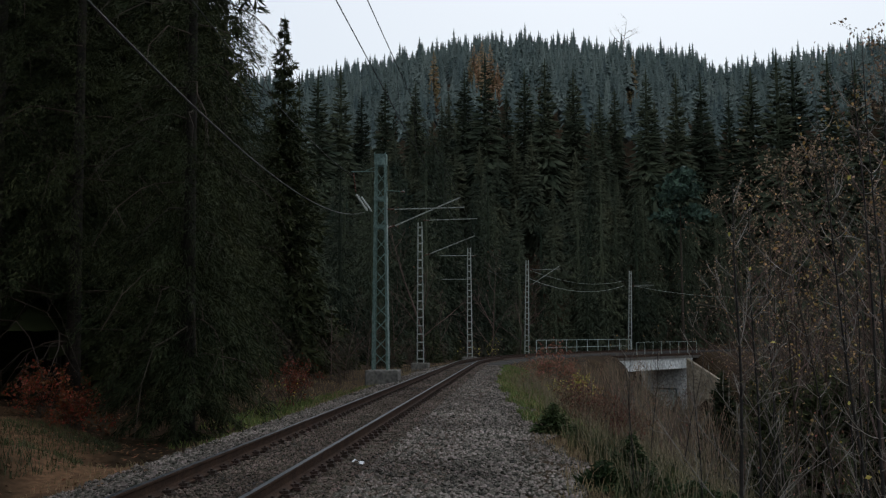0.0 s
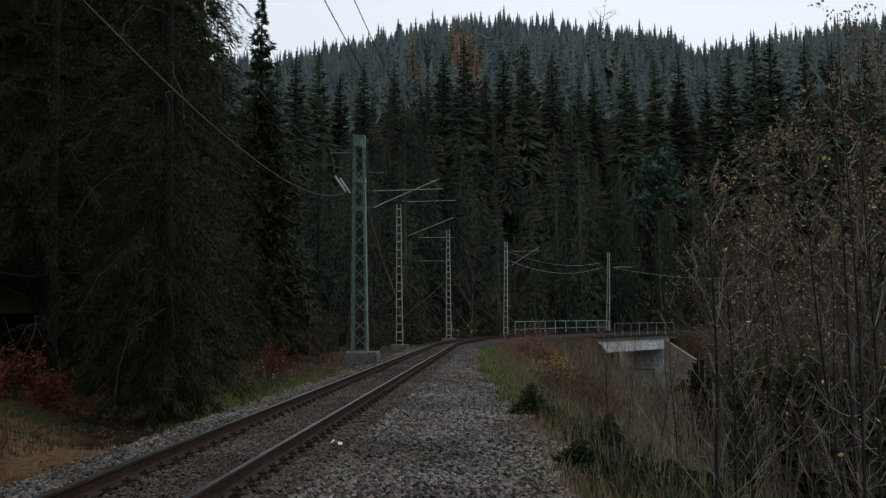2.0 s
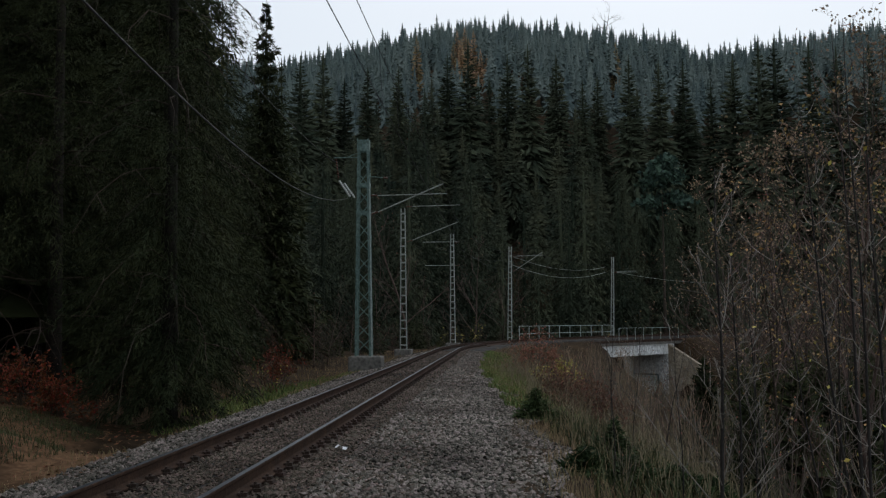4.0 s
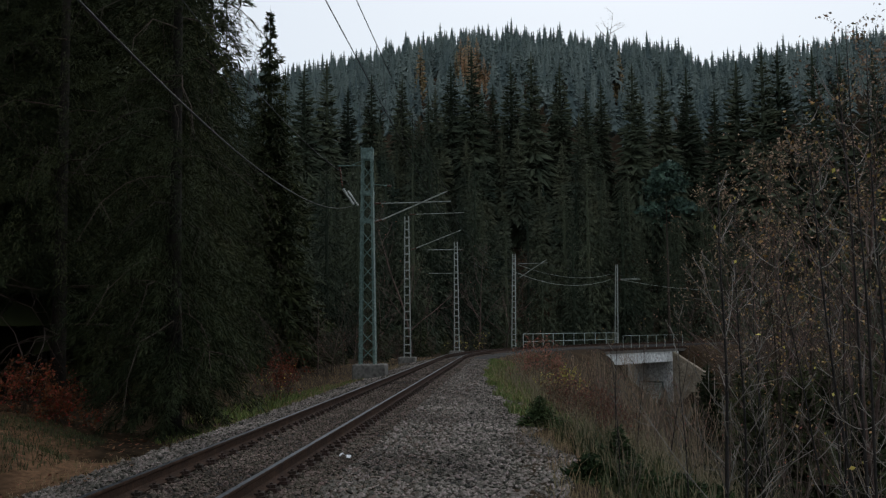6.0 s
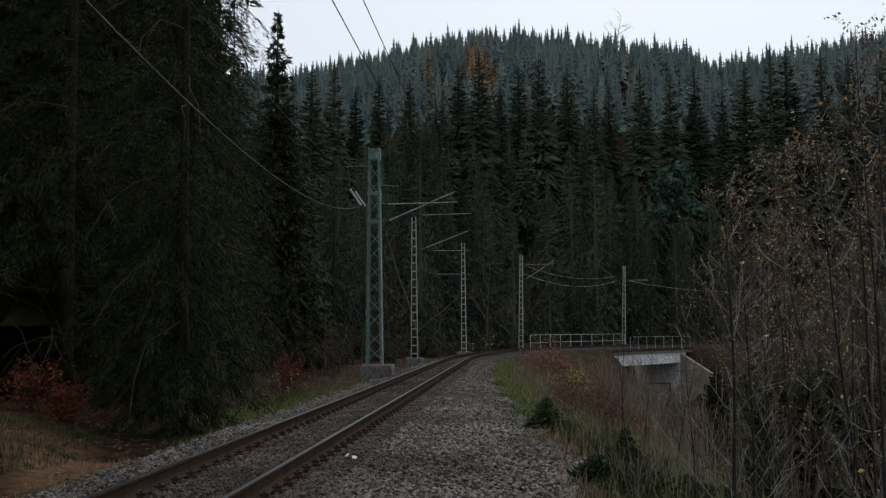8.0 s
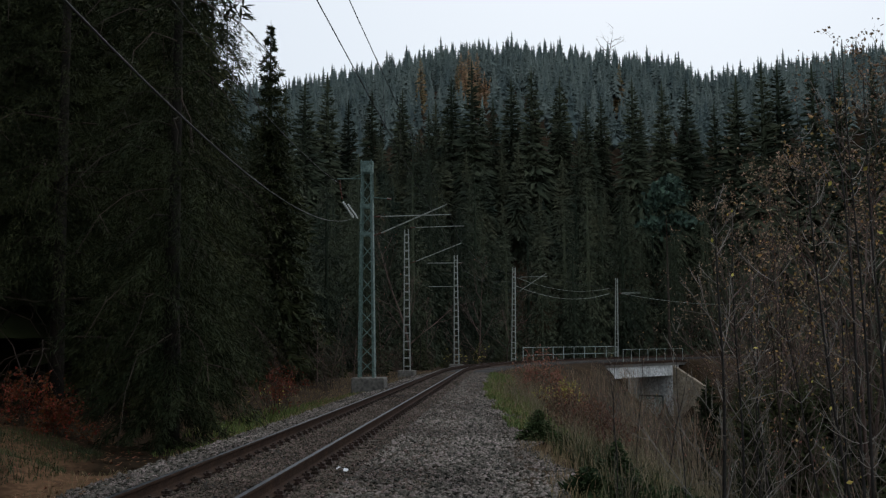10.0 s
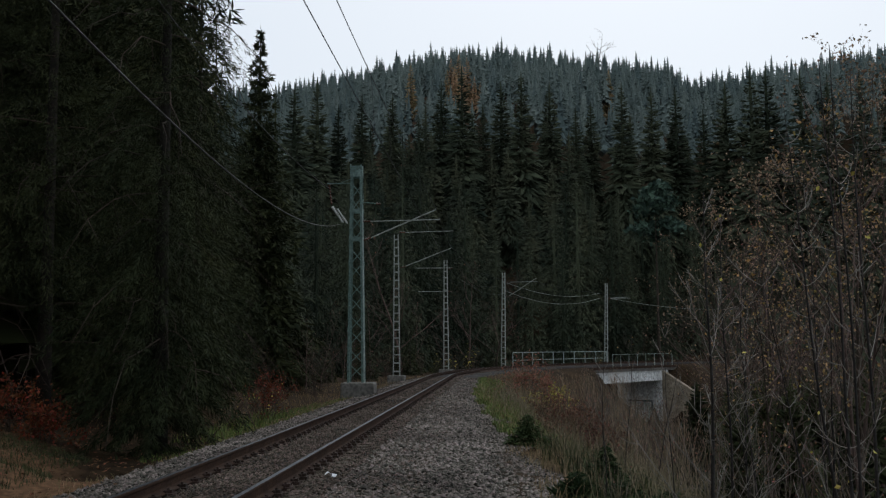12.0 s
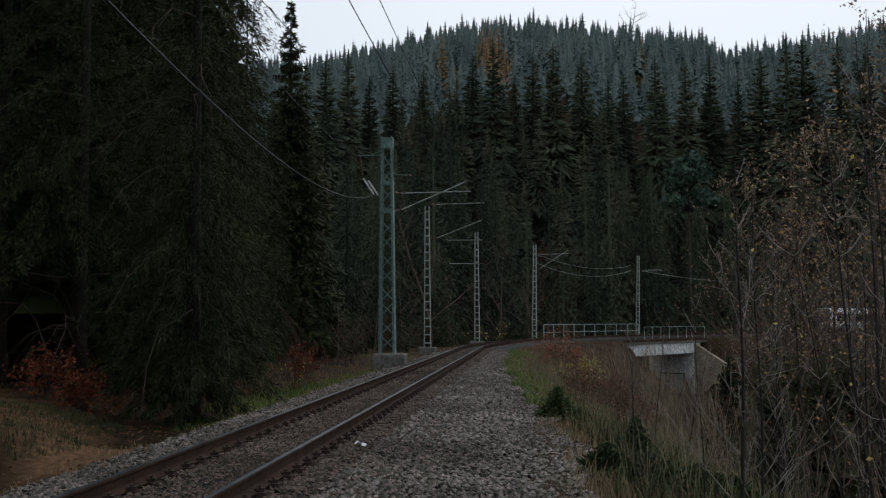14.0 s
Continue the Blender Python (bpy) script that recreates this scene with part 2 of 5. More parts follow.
# ---- mesh helpers ----
class Build:
    """Collects vertices and faces of one mesh."""

    def __init__(self):
        self.v, self.f, self.n, self.mi = [], [], 0, []

    def add(self, verts, faces, mi=0):
        verts = np.asarray(verts, float)
        self.v.append(verts)
        for face in faces:
            self.f.append([i + self.n for i in face])
            self.mi.append(mi)
        self.n += len(verts)

    def many(self, verts, faces, mi=0):
        """verts (k, m, 3), one face pattern for each of the k pieces"""
        k, m, _ = verts.shape
        self.v.append(verts.reshape(-1, 3))
        base = self.n + np.arange(k)[:, None] * m
        for face in faces:
            arr = base + np.asarray(face)[None, :]
            self.f.extend(arr.tolist())
            self.mi.extend([mi] * k)
        self.n += k * m

    def box(self, cx, cy, cz, sx, sy, sz, mi=0, m=None, bev=0.0):
        h = np.array([sx, sy, sz]) / 2
        if bev:
            pts, faces = bevel_box(h, min(bev, h.min() * 0.45))
        else:
            pts = np.array([[x, y, z] for z in (-1, 1) for y in (-1, 1) for x in (-1, 1)]) * h
            faces = BOXF
        pts = pts + np.array([cx, cy, cz])
        if m is not None:
            pts = pts @ np.array(m.to_3x3()).T + np.array(m.translation)
        self.add(pts, faces, mi)

    def tube(self, pts, radii, sides=6, mi=0, cap=True):
        pts = np.asarray(pts, float)
        k = len(pts)
        radii = np.broadcast_to(np.asarray(radii, float), (k,))
        t = np.gradient(pts, axis=0)
        t /= np.linalg.norm(t, axis=1)[:, None] + 1e-9
        ref = np.array([0, 0, 1.0]) if abs(t[0, 2]) < 0.9 else np.array([1.0, 0, 0])
        a = np.cross(t, ref)
        a /= np.linalg.norm(a, axis=1)[:, None] + 1e-9
        b = np.cross(t, a)
        ang = np.arange(sides) * 2 * math.pi / sides
        ring = pts[:, None] + radii[:, None, None] * (np.cos(ang)[None, :, None] * a[:, None] + np.sin(ang)[None, :, None] * b[:, None])
        faces = [(i * sides + j, i * sides + (j + 1) % sides, (i + 1) * sides + (j + 1) % sides, (i + 1) * sides + j) for i in range(k - 1) for j in range(sides)]
        if cap:
            faces += [tuple(range(sides))[::-1], tuple((k - 1) * sides + j for j in range(sides))]
        self.add(ring.reshape(-1, 3), faces, mi)

    def mesh(self, name, mats, smooth=False):
        me = bpy.data.meshes.new(name)
        v = np.concatenate(self.v) if self.v else np.zeros((0, 3))
        me.from_pydata(v.tolist(), [], self.f)
        for m in mats if isinstance(mats, (list, tuple)) else [mats]:
            me.materials.append(m)
        me.polygons.foreach_set("material_index", self.mi)
        if smooth:
            me.polygons.foreach_set("use_smooth", [True] * len(me.polygons))
        me.update()
        return me


BOXF = [(0, 2, 3, 1), (4, 5, 7, 6), (0, 1, 5, 4), (2, 6, 7, 3), (0, 4, 6, 2), (1, 3, 7, 5)]


def bevel_box(h, b):
    bm = bmesh.new()
    bmesh.ops.create_cube(bm, size=1)
    for v in bm.verts:
        v.co = Vector((v.co.x * 2 * h[0], v.co.y * 2 * h[1], v.co.z * 2 * h[2]))
    bmesh.ops.bevel(bm, geom=bm.edges[:], offset=b, segments=1, affect="EDGES")
    bm.verts.index_update()
    pts = np.array([v.co[:] for v in bm.verts])
    faces = [[v.index for v in f.verts] for f in bm.faces]
    bm.free()
    return pts, faces


def part(name, build, mats, parent, label="", smooth=False, m=None):
    ob = new(name, build if isinstance(build, bpy.types.Mesh) else build.mesh(name, mats, smooth))
    ob.parent = parent
    if m is not None:
        ob.matrix_basis = m
    return tagged(ob, label)


def thing(name, label, category, group="", m=None, kind=""):
    ob = new(name)
    ob.empty_display_size = 0.2
    if m is not None:
        ob.matrix_basis = m
    return tagged(ob, label, category, group, kind)


def solid(name, build, mats, label, category="", kind="", group="", smooth=False):
    return tagged(new(name, build.mesh(name, mats, smooth)), label, category, group, kind)


# ---- the line of the track ----
RAD, A0, A1 = 118.0, radians(4.3), radians(52.0)
P0 = np.array([1.53, 72.0])
CEN = P0 + RAD * np.array([math.cos(A0), -math.sin(A0)])
ARC = RAD * (A1 - A0)
P1 = CEN + RAD * np.array([-math.cos(A1), math.sin(A1)])


def on_track(s, d=0.0):
    """Ground place and heading at s metres past the start of the bend, d metres to the right of the centre line."""
    if s < 0:
        p, a = P0 + s * np.array([math.sin(A0), math.cos(A0)]), A0
    elif s < ARC:
        a = A0 + s / RAD
        p = CEN + RAD * np.array([-math.cos(a), math.sin(a)])
    else:
        p, a = P1 + (s - ARC) * np.array([math.sin(A1), math.cos(A1)]), A1
    return p[0] + d * math.cos(a), p[1] - d * math.sin(a), a


def track_sd(x, y):
    """Station and offset from the line (arrays)."""
    x, y = np.asarray(x, float), np.asarray(y, float)
    s0 = (x - P0[0]) * math.sin(A0) + (y - P0[1]) * math.cos(A0)
    d0 = (x - P0[0]) * math.cos(A0) - (y - P0[1]) * math.sin(A0)
    s2 = (x - P1[0]) * math.sin(A1) + (y - P1[1]) * math.cos(A1)
    d2 = (x - P1[0]) * math.cos(A1) - (y - P1[1]) * math.sin(A1)
    ang = np.arctan2(y - CEN[1], -(x - CEN[0]))
    s1, d1 = (ang - A0) * RAD, RAD - np.hypot(x - CEN[0], y - CEN[1])
    s = np.where(s0 < 0, s0, np.where(s2 > 0, s2 + ARC, np.clip(s1, 0, ARC)))
    d = np.where(s0 < 0, d0, np.where(s2 > 0, d2, d1))
    return s, np.where((s0 < 0) & (s2 > 0), np.maximum(d0, d2), d)


def ramp(v, a, b):
    t = np.clip((np.asarray(v, float) - a) / (b - a), 0, 1)
    return t * t * (3 - 2 * t)


def waves(x, y, size, seed=0.0):
    x, y = np.asarray(x, float) / size, np.asarray(y, float) / size
    return (np.sin(1.7 * x + 1.3 * y + seed) + np.sin(-1.1 * x + 2.3 * y + 2.1 * seed + 1) + np.sin(2.9 * x + 0.7 * y + 4 + seed) * 0.6 + np.sin(0.6 * x - 3.1 * y + 2 + seed) * 0.6) / 3.2


BR0, BR1 = RAD * (radians(32.3) - A0), RAD * (radians(42.4) - A0)


def shoulder(s):
    """Half width of the ballast on the right of the track."""
    s = np.asarray(s, float)
    return 4.6 - 1.85 * ramp(s, -60, -15) + 0.16 * np.sin(s * 0.9) + 0.1 * np.sin(s * 2.3 + 1)


def ground(x, y):
    x, y = np.asarray(x, float), np.asarray(y, float)
    s, d = track_sd(x, y)
    r = np.hypot(x, y)
    w = shoulder(s)
    # embankment on the right, falling to the valley floor
    z = np.where(d > 0, -0.45 - np.clip((d - w) * 0.18, 0, 0.32) - np.clip((d - w - 1.8) * 0.55, 0, 8.3), -0.6 + 0.14 * ramp(s, -45, -28) - 0.3 * ramp(-d, 2.8, 4.4) + 0.55 * ramp(-d, 6.0, 9.5) * (1 - ramp(s, -25, 0)))
    z = z + 0.25 * waves(x, y, 2.2) * ramp(d, w + 0.5, w + 4) + 0.16 * waves(x, y, 1.6, 3) * ramp(-d, 4, 7)
    z = z + 0.7 * ramp(-d, 8, 16) * waves(x, y, 5, 1)
    # grassy mounds by the forest path
    z = z + 0.75 * np.exp(-((x + 8.3) ** 2 + (y - 18.6) ** 2) / 3.0) + 0.5 * np.exp(-((x + 10.6) ** 2 + (y - 23.5) ** 2) / 5.0) - 0.25 * np.exp(-((x + 6.9) ** 2 + (y - 21.5) ** 2) / 2.5)
    # stream gap under the bridge
    near_end = BR0 - 1.0 - 1.4 * np.clip(d - 2, 0, 12)
    gap = ramp(s - near_end, 0, 2.2) * (1 - ramp(s, BR1 + 0.3, BR1 + 2.2)) * ramp(-d, -60, -4) * (1 - ramp(-d, 10, 40))
    z = z * (1 - gap) + np.minimum(z, -8.6) * gap
    # wooded hill
    az = np.degrees(np.arctan2(x, np.maximum(y, 1)))
    crest = np.interp(az, (-14, -7.2, -2.7, 0, 2.1, 5.4, 8.6, 11.7, 14.6, 16.1, 17.8, 20.7, 26), (92, 99, 107, 113, 116, 114, 112, 108, 103, 95, 97, 100, 103))
    t = np.clip((r - 158) / 275, 0, 1.0)
    prof = t * (1.5 - 0.5 * t)
    rise = crest * prof - np.clip(r - 440, 0, 400) * 0.25
    far = np.where(d < 0, ramp(-d, 9, 40), ramp(d, 90, 170))
    z = z + rise * far * np.where(y > 0, 1, 0) * ramp(y, 60, 150)
    return z + 1.5 * waves(x, y, 23, 2) * ramp(r, 150, 230)


def gz(x, y):
    return float(ground(x, y))


def build_ground():
    xs = np.concatenate([np.linspace(-1500, -140, 10), np.linspace(-125, -32, 16), np.linspace(-30, -8, 40), np.linspace(-7.4, 26, 80), np.linspace(27, 130, 40), np.linspace(138, 320, 20), np.linspace(350, 1500, 10)])
    ys = np.concatenate([np.linspace(-900, -20, 8), np.linspace(-15, 5, 8), np.linspace(5.5, 60, 110), np.linspace(61, 180, 80), np.linspace(185, 470, 36), np.linspace(500, 2600, 14)])
    gx, gy = np.meshgrid(xs, ys)
    zz = ground(gx, gy)
    v = np.stack([gx, gy, zz], -1).reshape(-1, 3)
    nx, ny = len(xs), len(ys)
    i = np.arange(ny - 1)[:, None] * nx + np.arange(nx - 1)[None, :]
    f = np.stack([i, i + 1, i + nx + 1, i + nx], -1).reshape(-1, 4)
    b = Build()
    b.v, b.f, b.mi, b.n = [v], f.tolist(), [0] * len(f), len(v)
    solid("ground", b, SOIL, "dark forest soil with fallen needles and leaves", "ground", "structure", smooth=True)


build_ground()


# ---- ballast bed, rails, sleepers ----
def bed_z(s, d):
    """Surface of the ballast."""
    w = shoulder(s)
    right = -0.285 - 0.06 * ramp(d, 1.5, 2.6) - 0.14 * ramp(d, 2.6, w)
    left = -0.285 - 0.19 * ramp(-d, 1.45, 2.6)
    return np.where(d > 0, right, left) + 0.035 * (np.abs(d) < 0.65)


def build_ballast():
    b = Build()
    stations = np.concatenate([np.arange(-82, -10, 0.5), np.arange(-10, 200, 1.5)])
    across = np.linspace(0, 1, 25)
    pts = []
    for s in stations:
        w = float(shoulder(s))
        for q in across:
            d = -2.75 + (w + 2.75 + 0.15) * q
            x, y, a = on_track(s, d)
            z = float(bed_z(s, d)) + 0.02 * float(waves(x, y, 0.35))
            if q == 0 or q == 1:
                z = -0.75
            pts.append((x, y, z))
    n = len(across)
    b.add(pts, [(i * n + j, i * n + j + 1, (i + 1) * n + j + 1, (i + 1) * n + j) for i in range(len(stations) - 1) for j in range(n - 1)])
    solid("ballast_bed", b, BALLAST_BED_SHADED, "crushed stone bed under the railway track", "track bed", "structure", smooth=True)


build_ballast()


def stones(name, count, smin, smax, s0, s1, dfun, mats, label, seed, power=1.0):
    rng = np.random.default_rng(seed)
    b = Build()
    u = rng.random(count) ** power
    s = s0 + (s1 - s0) * u
    d = dfun(rng, s)
    p = np.array([on_track(a, c)[:2] for a, c in zip(s, d)])
    size = smin + (smax - smin) * rng.random(count) ** 1.5
    z = bed_z(s, d) + size * (0.1 + 0.75 * rng.random(count))
    octa = np.array([[1, 0, 0], [-1, 0, 0], [0, 1, 0], [0, -1, 0], [0, 0, 1], [0, 0, -1.0]])
    v = octa[None] * (0.65 + 0.7 * rng.random((count, 6, 1))) + 0.35 * (rng.random((count, 6, 3)) - 0.5)
    v = v * np.array([1.0, 0.8, 0.6]) * size[:, None, None]
    ang, tl = rng.random(count) * 6.283, (rng.random(count) - 0.5) * 1.2
    ca, sa, ct, st = np.cos(ang)[:, None], np.sin(ang)[:, None], np.cos(tl)[:, None], np.sin(tl)[:, None]
    x, y, zz = v[..., 0] * ct - v[..., 2] * st, v[..., 1], v[..., 0] * st + v[..., 2] * ct
    v = np.stack([x * ca - y * sa + p[:, :1], x * sa + y * ca + p[:, 1:], zz + z[:, None]], -1)
    b.many(v, [(0, 2, 4), (2, 1, 4), (1, 3, 4), (3, 0, 4), (2, 0, 5), (1, 2, 5), (3, 1, 5), (0, 3, 5)])
    return solid(name, b, mats, label, "gravel", "stuff")


def d_right(rng, s):
    return 1.5 + (shoulder(s) - 1.2) * rng.random(len(s))


def d_inner(rng, s):
    return 0.86 + 1.9 * rng.random(len(s)) ** 1.2


def d_left(rng, s):
    return -0.86 - 1.95 * rng.random(len(s))


def d_mid(rng, s):
    return -0.66 + 1.32 * rng.random(len(s))


stones("gravel", 14000, 0.022, 0.048, -64, -38, d_inner, BALLAST_RUST, "brown crushed stone close beside the rail", 7, 1.3)
stones("gravel", 2500, 0.035, 0.065, -38, 2, d_inner, BALLAST_RUST, "brown crushed stone close beside the rail", 8, 1.2)
stones("gravel", 23000, 0.026, 0.058, -64, -38, d_right, BALLAST, "grey crushed stone shoulder beside the track", 1, 1.3)
stones("gravel", 12000, 0.027, 0.055, -38, 2, d_right, BALLAST, "grey crushed stone shoulder beside the track", 2, 1.2)
stones("gravel", 14000, 0.02, 0.042, -64, -38, d_mid, BALLAST_RUST, "rust-brown crushed stone between the rails", 3, 1.3)
stones("gravel", 3500, 0.035, 0.06, -38, 2, d_mid, BALLAST_RUST, "rust-brown crushed stone between the rails", 4, 1.2)
stones("gravel", 12000, 0.026, 0.056, -64, -38, d_left, BALLAST, "grey crushed stone on the forest side of the track", 5, 1.3)
stones("gravel", 4500, 0.035, 0.065, -38, 2, d_left, BALLAST, "grey crushed stone on the forest side of the track", 6, 1.2)


def rail_profile():
    half = [(0.095, -0.216), (0.095, -0.198), (0.026, -0.174), (0.010, -0.150), (0.010, -0.060), (0.037, -0.040), (0.040, -0.010), (0.034, -0.001)]
    return half + [(-a, b) for a, b in reversed(half)]


track = thing("railway_track", "single curved railway track with rusty steel rails", "railway track", kind="structure")
GAUGE = 1.525


def build_rail(side):
    prof = rail_profile()
    k = len(prof)
    st = np.concatenate([np.arange(-82, 0, 2.0), np.arange(0, ARC, 1.5), np.arange(ARC, ARC + 320, 12.0)])
    b = Build()
    pts = []
    for s in st:
        for a, z in prof:
            x, y, _ = on_track(s, side * GAUGE / 2 + a)
            pts.append((x, y, z))
    v = np.array(pts)
    top, rest = [], []
    for i in range(len(st) - 1):
        for j in range(k):
            q = (i * k + j, i * k + (j + 1) % k, (i + 1) * k + (j + 1) % k, (i + 1) * k + j)
            (top if j == 7 else rest).append(q)
    b.add(v, rest, 0)
    b.f += [list(q) for q in top]
    b.mi += [1] * len(top)
    part("rail", b, [RAIL_RUST, RAIL_TOP], track, "rust-brown steel rail with polished head")


build_rail(-1)
build_rail(1)


def build_sleepers():
    b = Build()
    b.box(0, 0, -0.335, 2.5, 0.25, 0.15, 0, None, 0.012)
    sl = b.mesh("sleeper", SLEEPER)
    f = Build()
    f.box(0, 0, -0.225, 0.40, 0.18, 0.045)
    for sx in (-1, 1):
        f.box(sx * 0.085, 0, -0.185, 0.06, 0.11, 0.05, 0, None, 0.014)
        f.box(sx * 0.14, 0, -0.187, 0.07, 0.09, 0.06)
        f.tube([(sx * 0.11, 0, -0.18), (sx * 0.11, 0, -0.135)], 0.024, 5)
    fa = f.mesh("rail_fastening", IRON)
    s = -66.0
    i = 0
    while s < 75:
        x, y, a = on_track(s)
        m = pose(x, y, 0, 0, 0, -math.degrees(a))
        part("sleeper", sl, None, track, m=m)
        if s < 20:
            for side in (-1, 1):
                part("rail_fastening", fa, None, track, m=m @ pose(side * GAUGE / 2, 0, 0))
        s += 0.62


# ---- masts of the overhead line ----
def beam(b, p, q, w, mi=0):
    p, q = Vector(p), Vector(q)
    m = Matrix.Translation((p + q) / 2) @ (q - p).to_track_quat("Z", "Y").to_matrix().to_4x4()
    b.box(0, 0, 0, w, w, (q - p).length, mi, m)


def angle_bar(p, q, w, th, sx, sy):
    """An L section along p to q; its legs point to sx and sy."""
    b = Build()
    p, q = np.array(p, float), np.array(q, float)
    sec = [(0, 0), (w, 0), (w, th), (th, th), (th, w), (0, w)]
    v = [(e[0] + sx * a, e[1] + sy * c, e[2]) for e in (p, q) for a, c in sec]
    b.add(v, [(i, (i + 1) % 6, 6 + (i + 1) % 6, 6 + i) for i in range(6)] + [(0, 1, 2, 3), (0, 3, 4, 5), (6, 9, 8, 7), (6, 11, 10, 9)])
    return b


def insulator(parent, p, q, material, discs=6, r=0.065):
    b = Build()
    p, q = np.array(p, float), np.array(q, float)
    pts, rad = [], []
    n = discs * 4
    for i in range(n + 1):
        pts.append(p + (q - p) * i / n)
        rad.append(0.022 if i % 4 in (0, 3) else r if i % 4 == 1 else r * 0.7)
    b.tube(pts, rad, 8)
    return part("insulator", b, material, parent, smooth=True)


def pipe(name, parent, p, q, r, material, label=""):
    b = Build()
    b.tube([p, q], r, 6)
    return part(name, b, material, parent, label)


def lattice_mast(x, y, zb, heading, height):
    """The big green mast: four angle legs laced on every face, on a concrete block."""
    t = thing("catenary_mast", "green painted steel lattice mast on a concrete block", "mast", "overhead line masts", pose(x, y, zb, 0, 0, -heading))
    lo, hi = 0.40, 0.27
    corners = [(-1, -1), (1, -1), (1, 1), (-1, 1)]
    for sx, sy in corners:
        part("leg", angle_bar((sx * lo, sy * lo, 0), (sx * hi, sy * hi, height), 0.10, 0.014, -sx, -sy), GREENPAINT, t)
    n = 13
    for i in range(n):
        za, zb2 = height * i / n + 0.1, height * (i + 1) / n + 0.05
        wa, wb = lo + (hi - lo) * za / height, lo + (hi - lo) * zb2 / height
        for k in range(4):
            c0, c1 = corners[k], corners[(k + 1) % 4]
            if i % 2:
                c0, c1 = c1, c0
            b = Build()
            beam(b, (c0[0] * wa, c0[1] * wa, za), (c1[0] * wb, c1[1] * wb, zb2), 0.045)
            part("brace", b, GREENPAINT, t)
    for z, hh in ((height - 0.28, 0.55), (height * 0.79, 0.16), (height * 0.66, 0.16)):
        for k in range(4):
            c0, c1 = corners[k], corners[(k + 1) % 4]
            w = lo + (hi - lo) * z / height + 0.012
            b = Build()
            b.box((c0[0] + c1[0]) / 2 * w, (c0[1] + c1[1]) / 2 * w, z, abs(c0[0] - c1[0]) * w + 0.02, abs(c0[1] - c1[1]) * w + 0.02, hh, 0)
            part("gusset_plate", b, GREENPAINT, t)
    b = Build()
    b.box(0.12, 0, -0.40, 1.62, 1.4, 0.80, 0, None, 0.05)
    part("foundation", b, CONCRETE, t, "weathered concrete block")
    pipe("conduit", t, (lo + 0.05, -lo - 0.04, 0), (hi + 0.06, -hi - 0.04, height * 0.8), 0.028, RAILPAINT, "pale cable conduit")
    # bracket for the feeder on the forest side
    h = height
    pipe("bracket", t, (-0.25, 0, h - 0.84), (-1.5, 0, h - 0.84), 0.03, GREENPAINT)
    pipe("bracket", t, (-0.25, 0, h - 0.60), (-0.8, 0, h - 0.82), 0.02, GREENPAINT)
    insulator(t, (-1.38, 0, h - 0.9), (-1.25, 0, h - 1.9), CERAMIC, 7)
    insulator(t, (-1.22, 0, h - 2.0), (-0.62, -0.35, h - 2.85), CERAMIC_W, 9, 0.075)
    insulator(t, (-0.98, 0.1, h - 2.1), (-0.42, -0.25, h - 2.88), CERAMIC_W, 9, 0.06)
    pipe("bracket", t, (0.3, 0, h - 1.8), (1.0, 0, h - 1.88), 0.025, GREENPAINT)
    insulator(t, (0.98, 0, h - 1.88), (1.2, 0, h - 1.9), CERAMIC, 3)
    return t


def channel_mast(x, y, zb, heading, height, lean=0.0, label="pale grey steel mast of two channels with batten plates"):
    t = thing("catenary_mast", label, "mast", "overhead line masts", pose(x, y, zb, 0, lean, -heading))
    lo, hi = 0.27, 0.17
    for sx in (-1, 1):
        b = Build()
        for k, (dx, dy, wx, wy) in enumerate(((0, 0, 0.012, 0.16), (0.03, 0.08, 0.06, 0.012), (0.03, -0.08, 0.06, 0.012))):
            v = []
            for z, w in ((0, lo), (height, hi)):
                for ux, uy in ((-1, -1), (1, -1), (1, 1), (-1, 1)):
                    v.append((sx * w - sx * dx + ux * wx / 2, dy + uy * wy / 2, z))
            b.add(v, [(0, 3, 2, 1), (4, 5, 6, 7), (0, 1, 5, 4), (1, 2, 6, 5), (2, 3, 7, 6), (3, 0, 4, 7)])
        part("channel", b, GREYPAINT, t)
    z = 0.3
    while z < height:
        w = lo + (hi - lo) * z / height
        b = Build()
        b.box(0, -0.088, z, 2 * w, 0.01, 0.10)
        b.box(0, 0.088, z, 2 * w, 0.01, 0.10)
        part("batten_plate", b, GREYPAINT, t)
        z += 0.62
    b = Build()
    b.box(0, 0, -0.35, 1.3, 1.0, 0.7, 0, None, 0.04)
    part("foundation", b, CONCRETE, t, "weathered concrete block")
    return t


def cantilever(t, reach, z_low, z_top, z_arm, side=1):
    """Swivelling arm that carries the wires over the track."""
    insulator(t, (side * 0.3, 0, z_low), (side * 0.75, 0, z_low + 0.15), CERAMIC, 5)
    pipe("cantilever_tube", t, (side * 0.7, 0, z_low + 0.13), (side * reach, 0, z_top), 0.035, GREYPAINT)
    insulator(t, (side * 0.25, 0, z_arm), (side * 0.7, 0, z_arm), CERAMIC, 5)
    pipe("cantilever_tube", t, (side * 0.68, 0, z_arm), (side * (reach + 0.2), 0, z_arm + 0.05), 0.028, GREYPAINT)


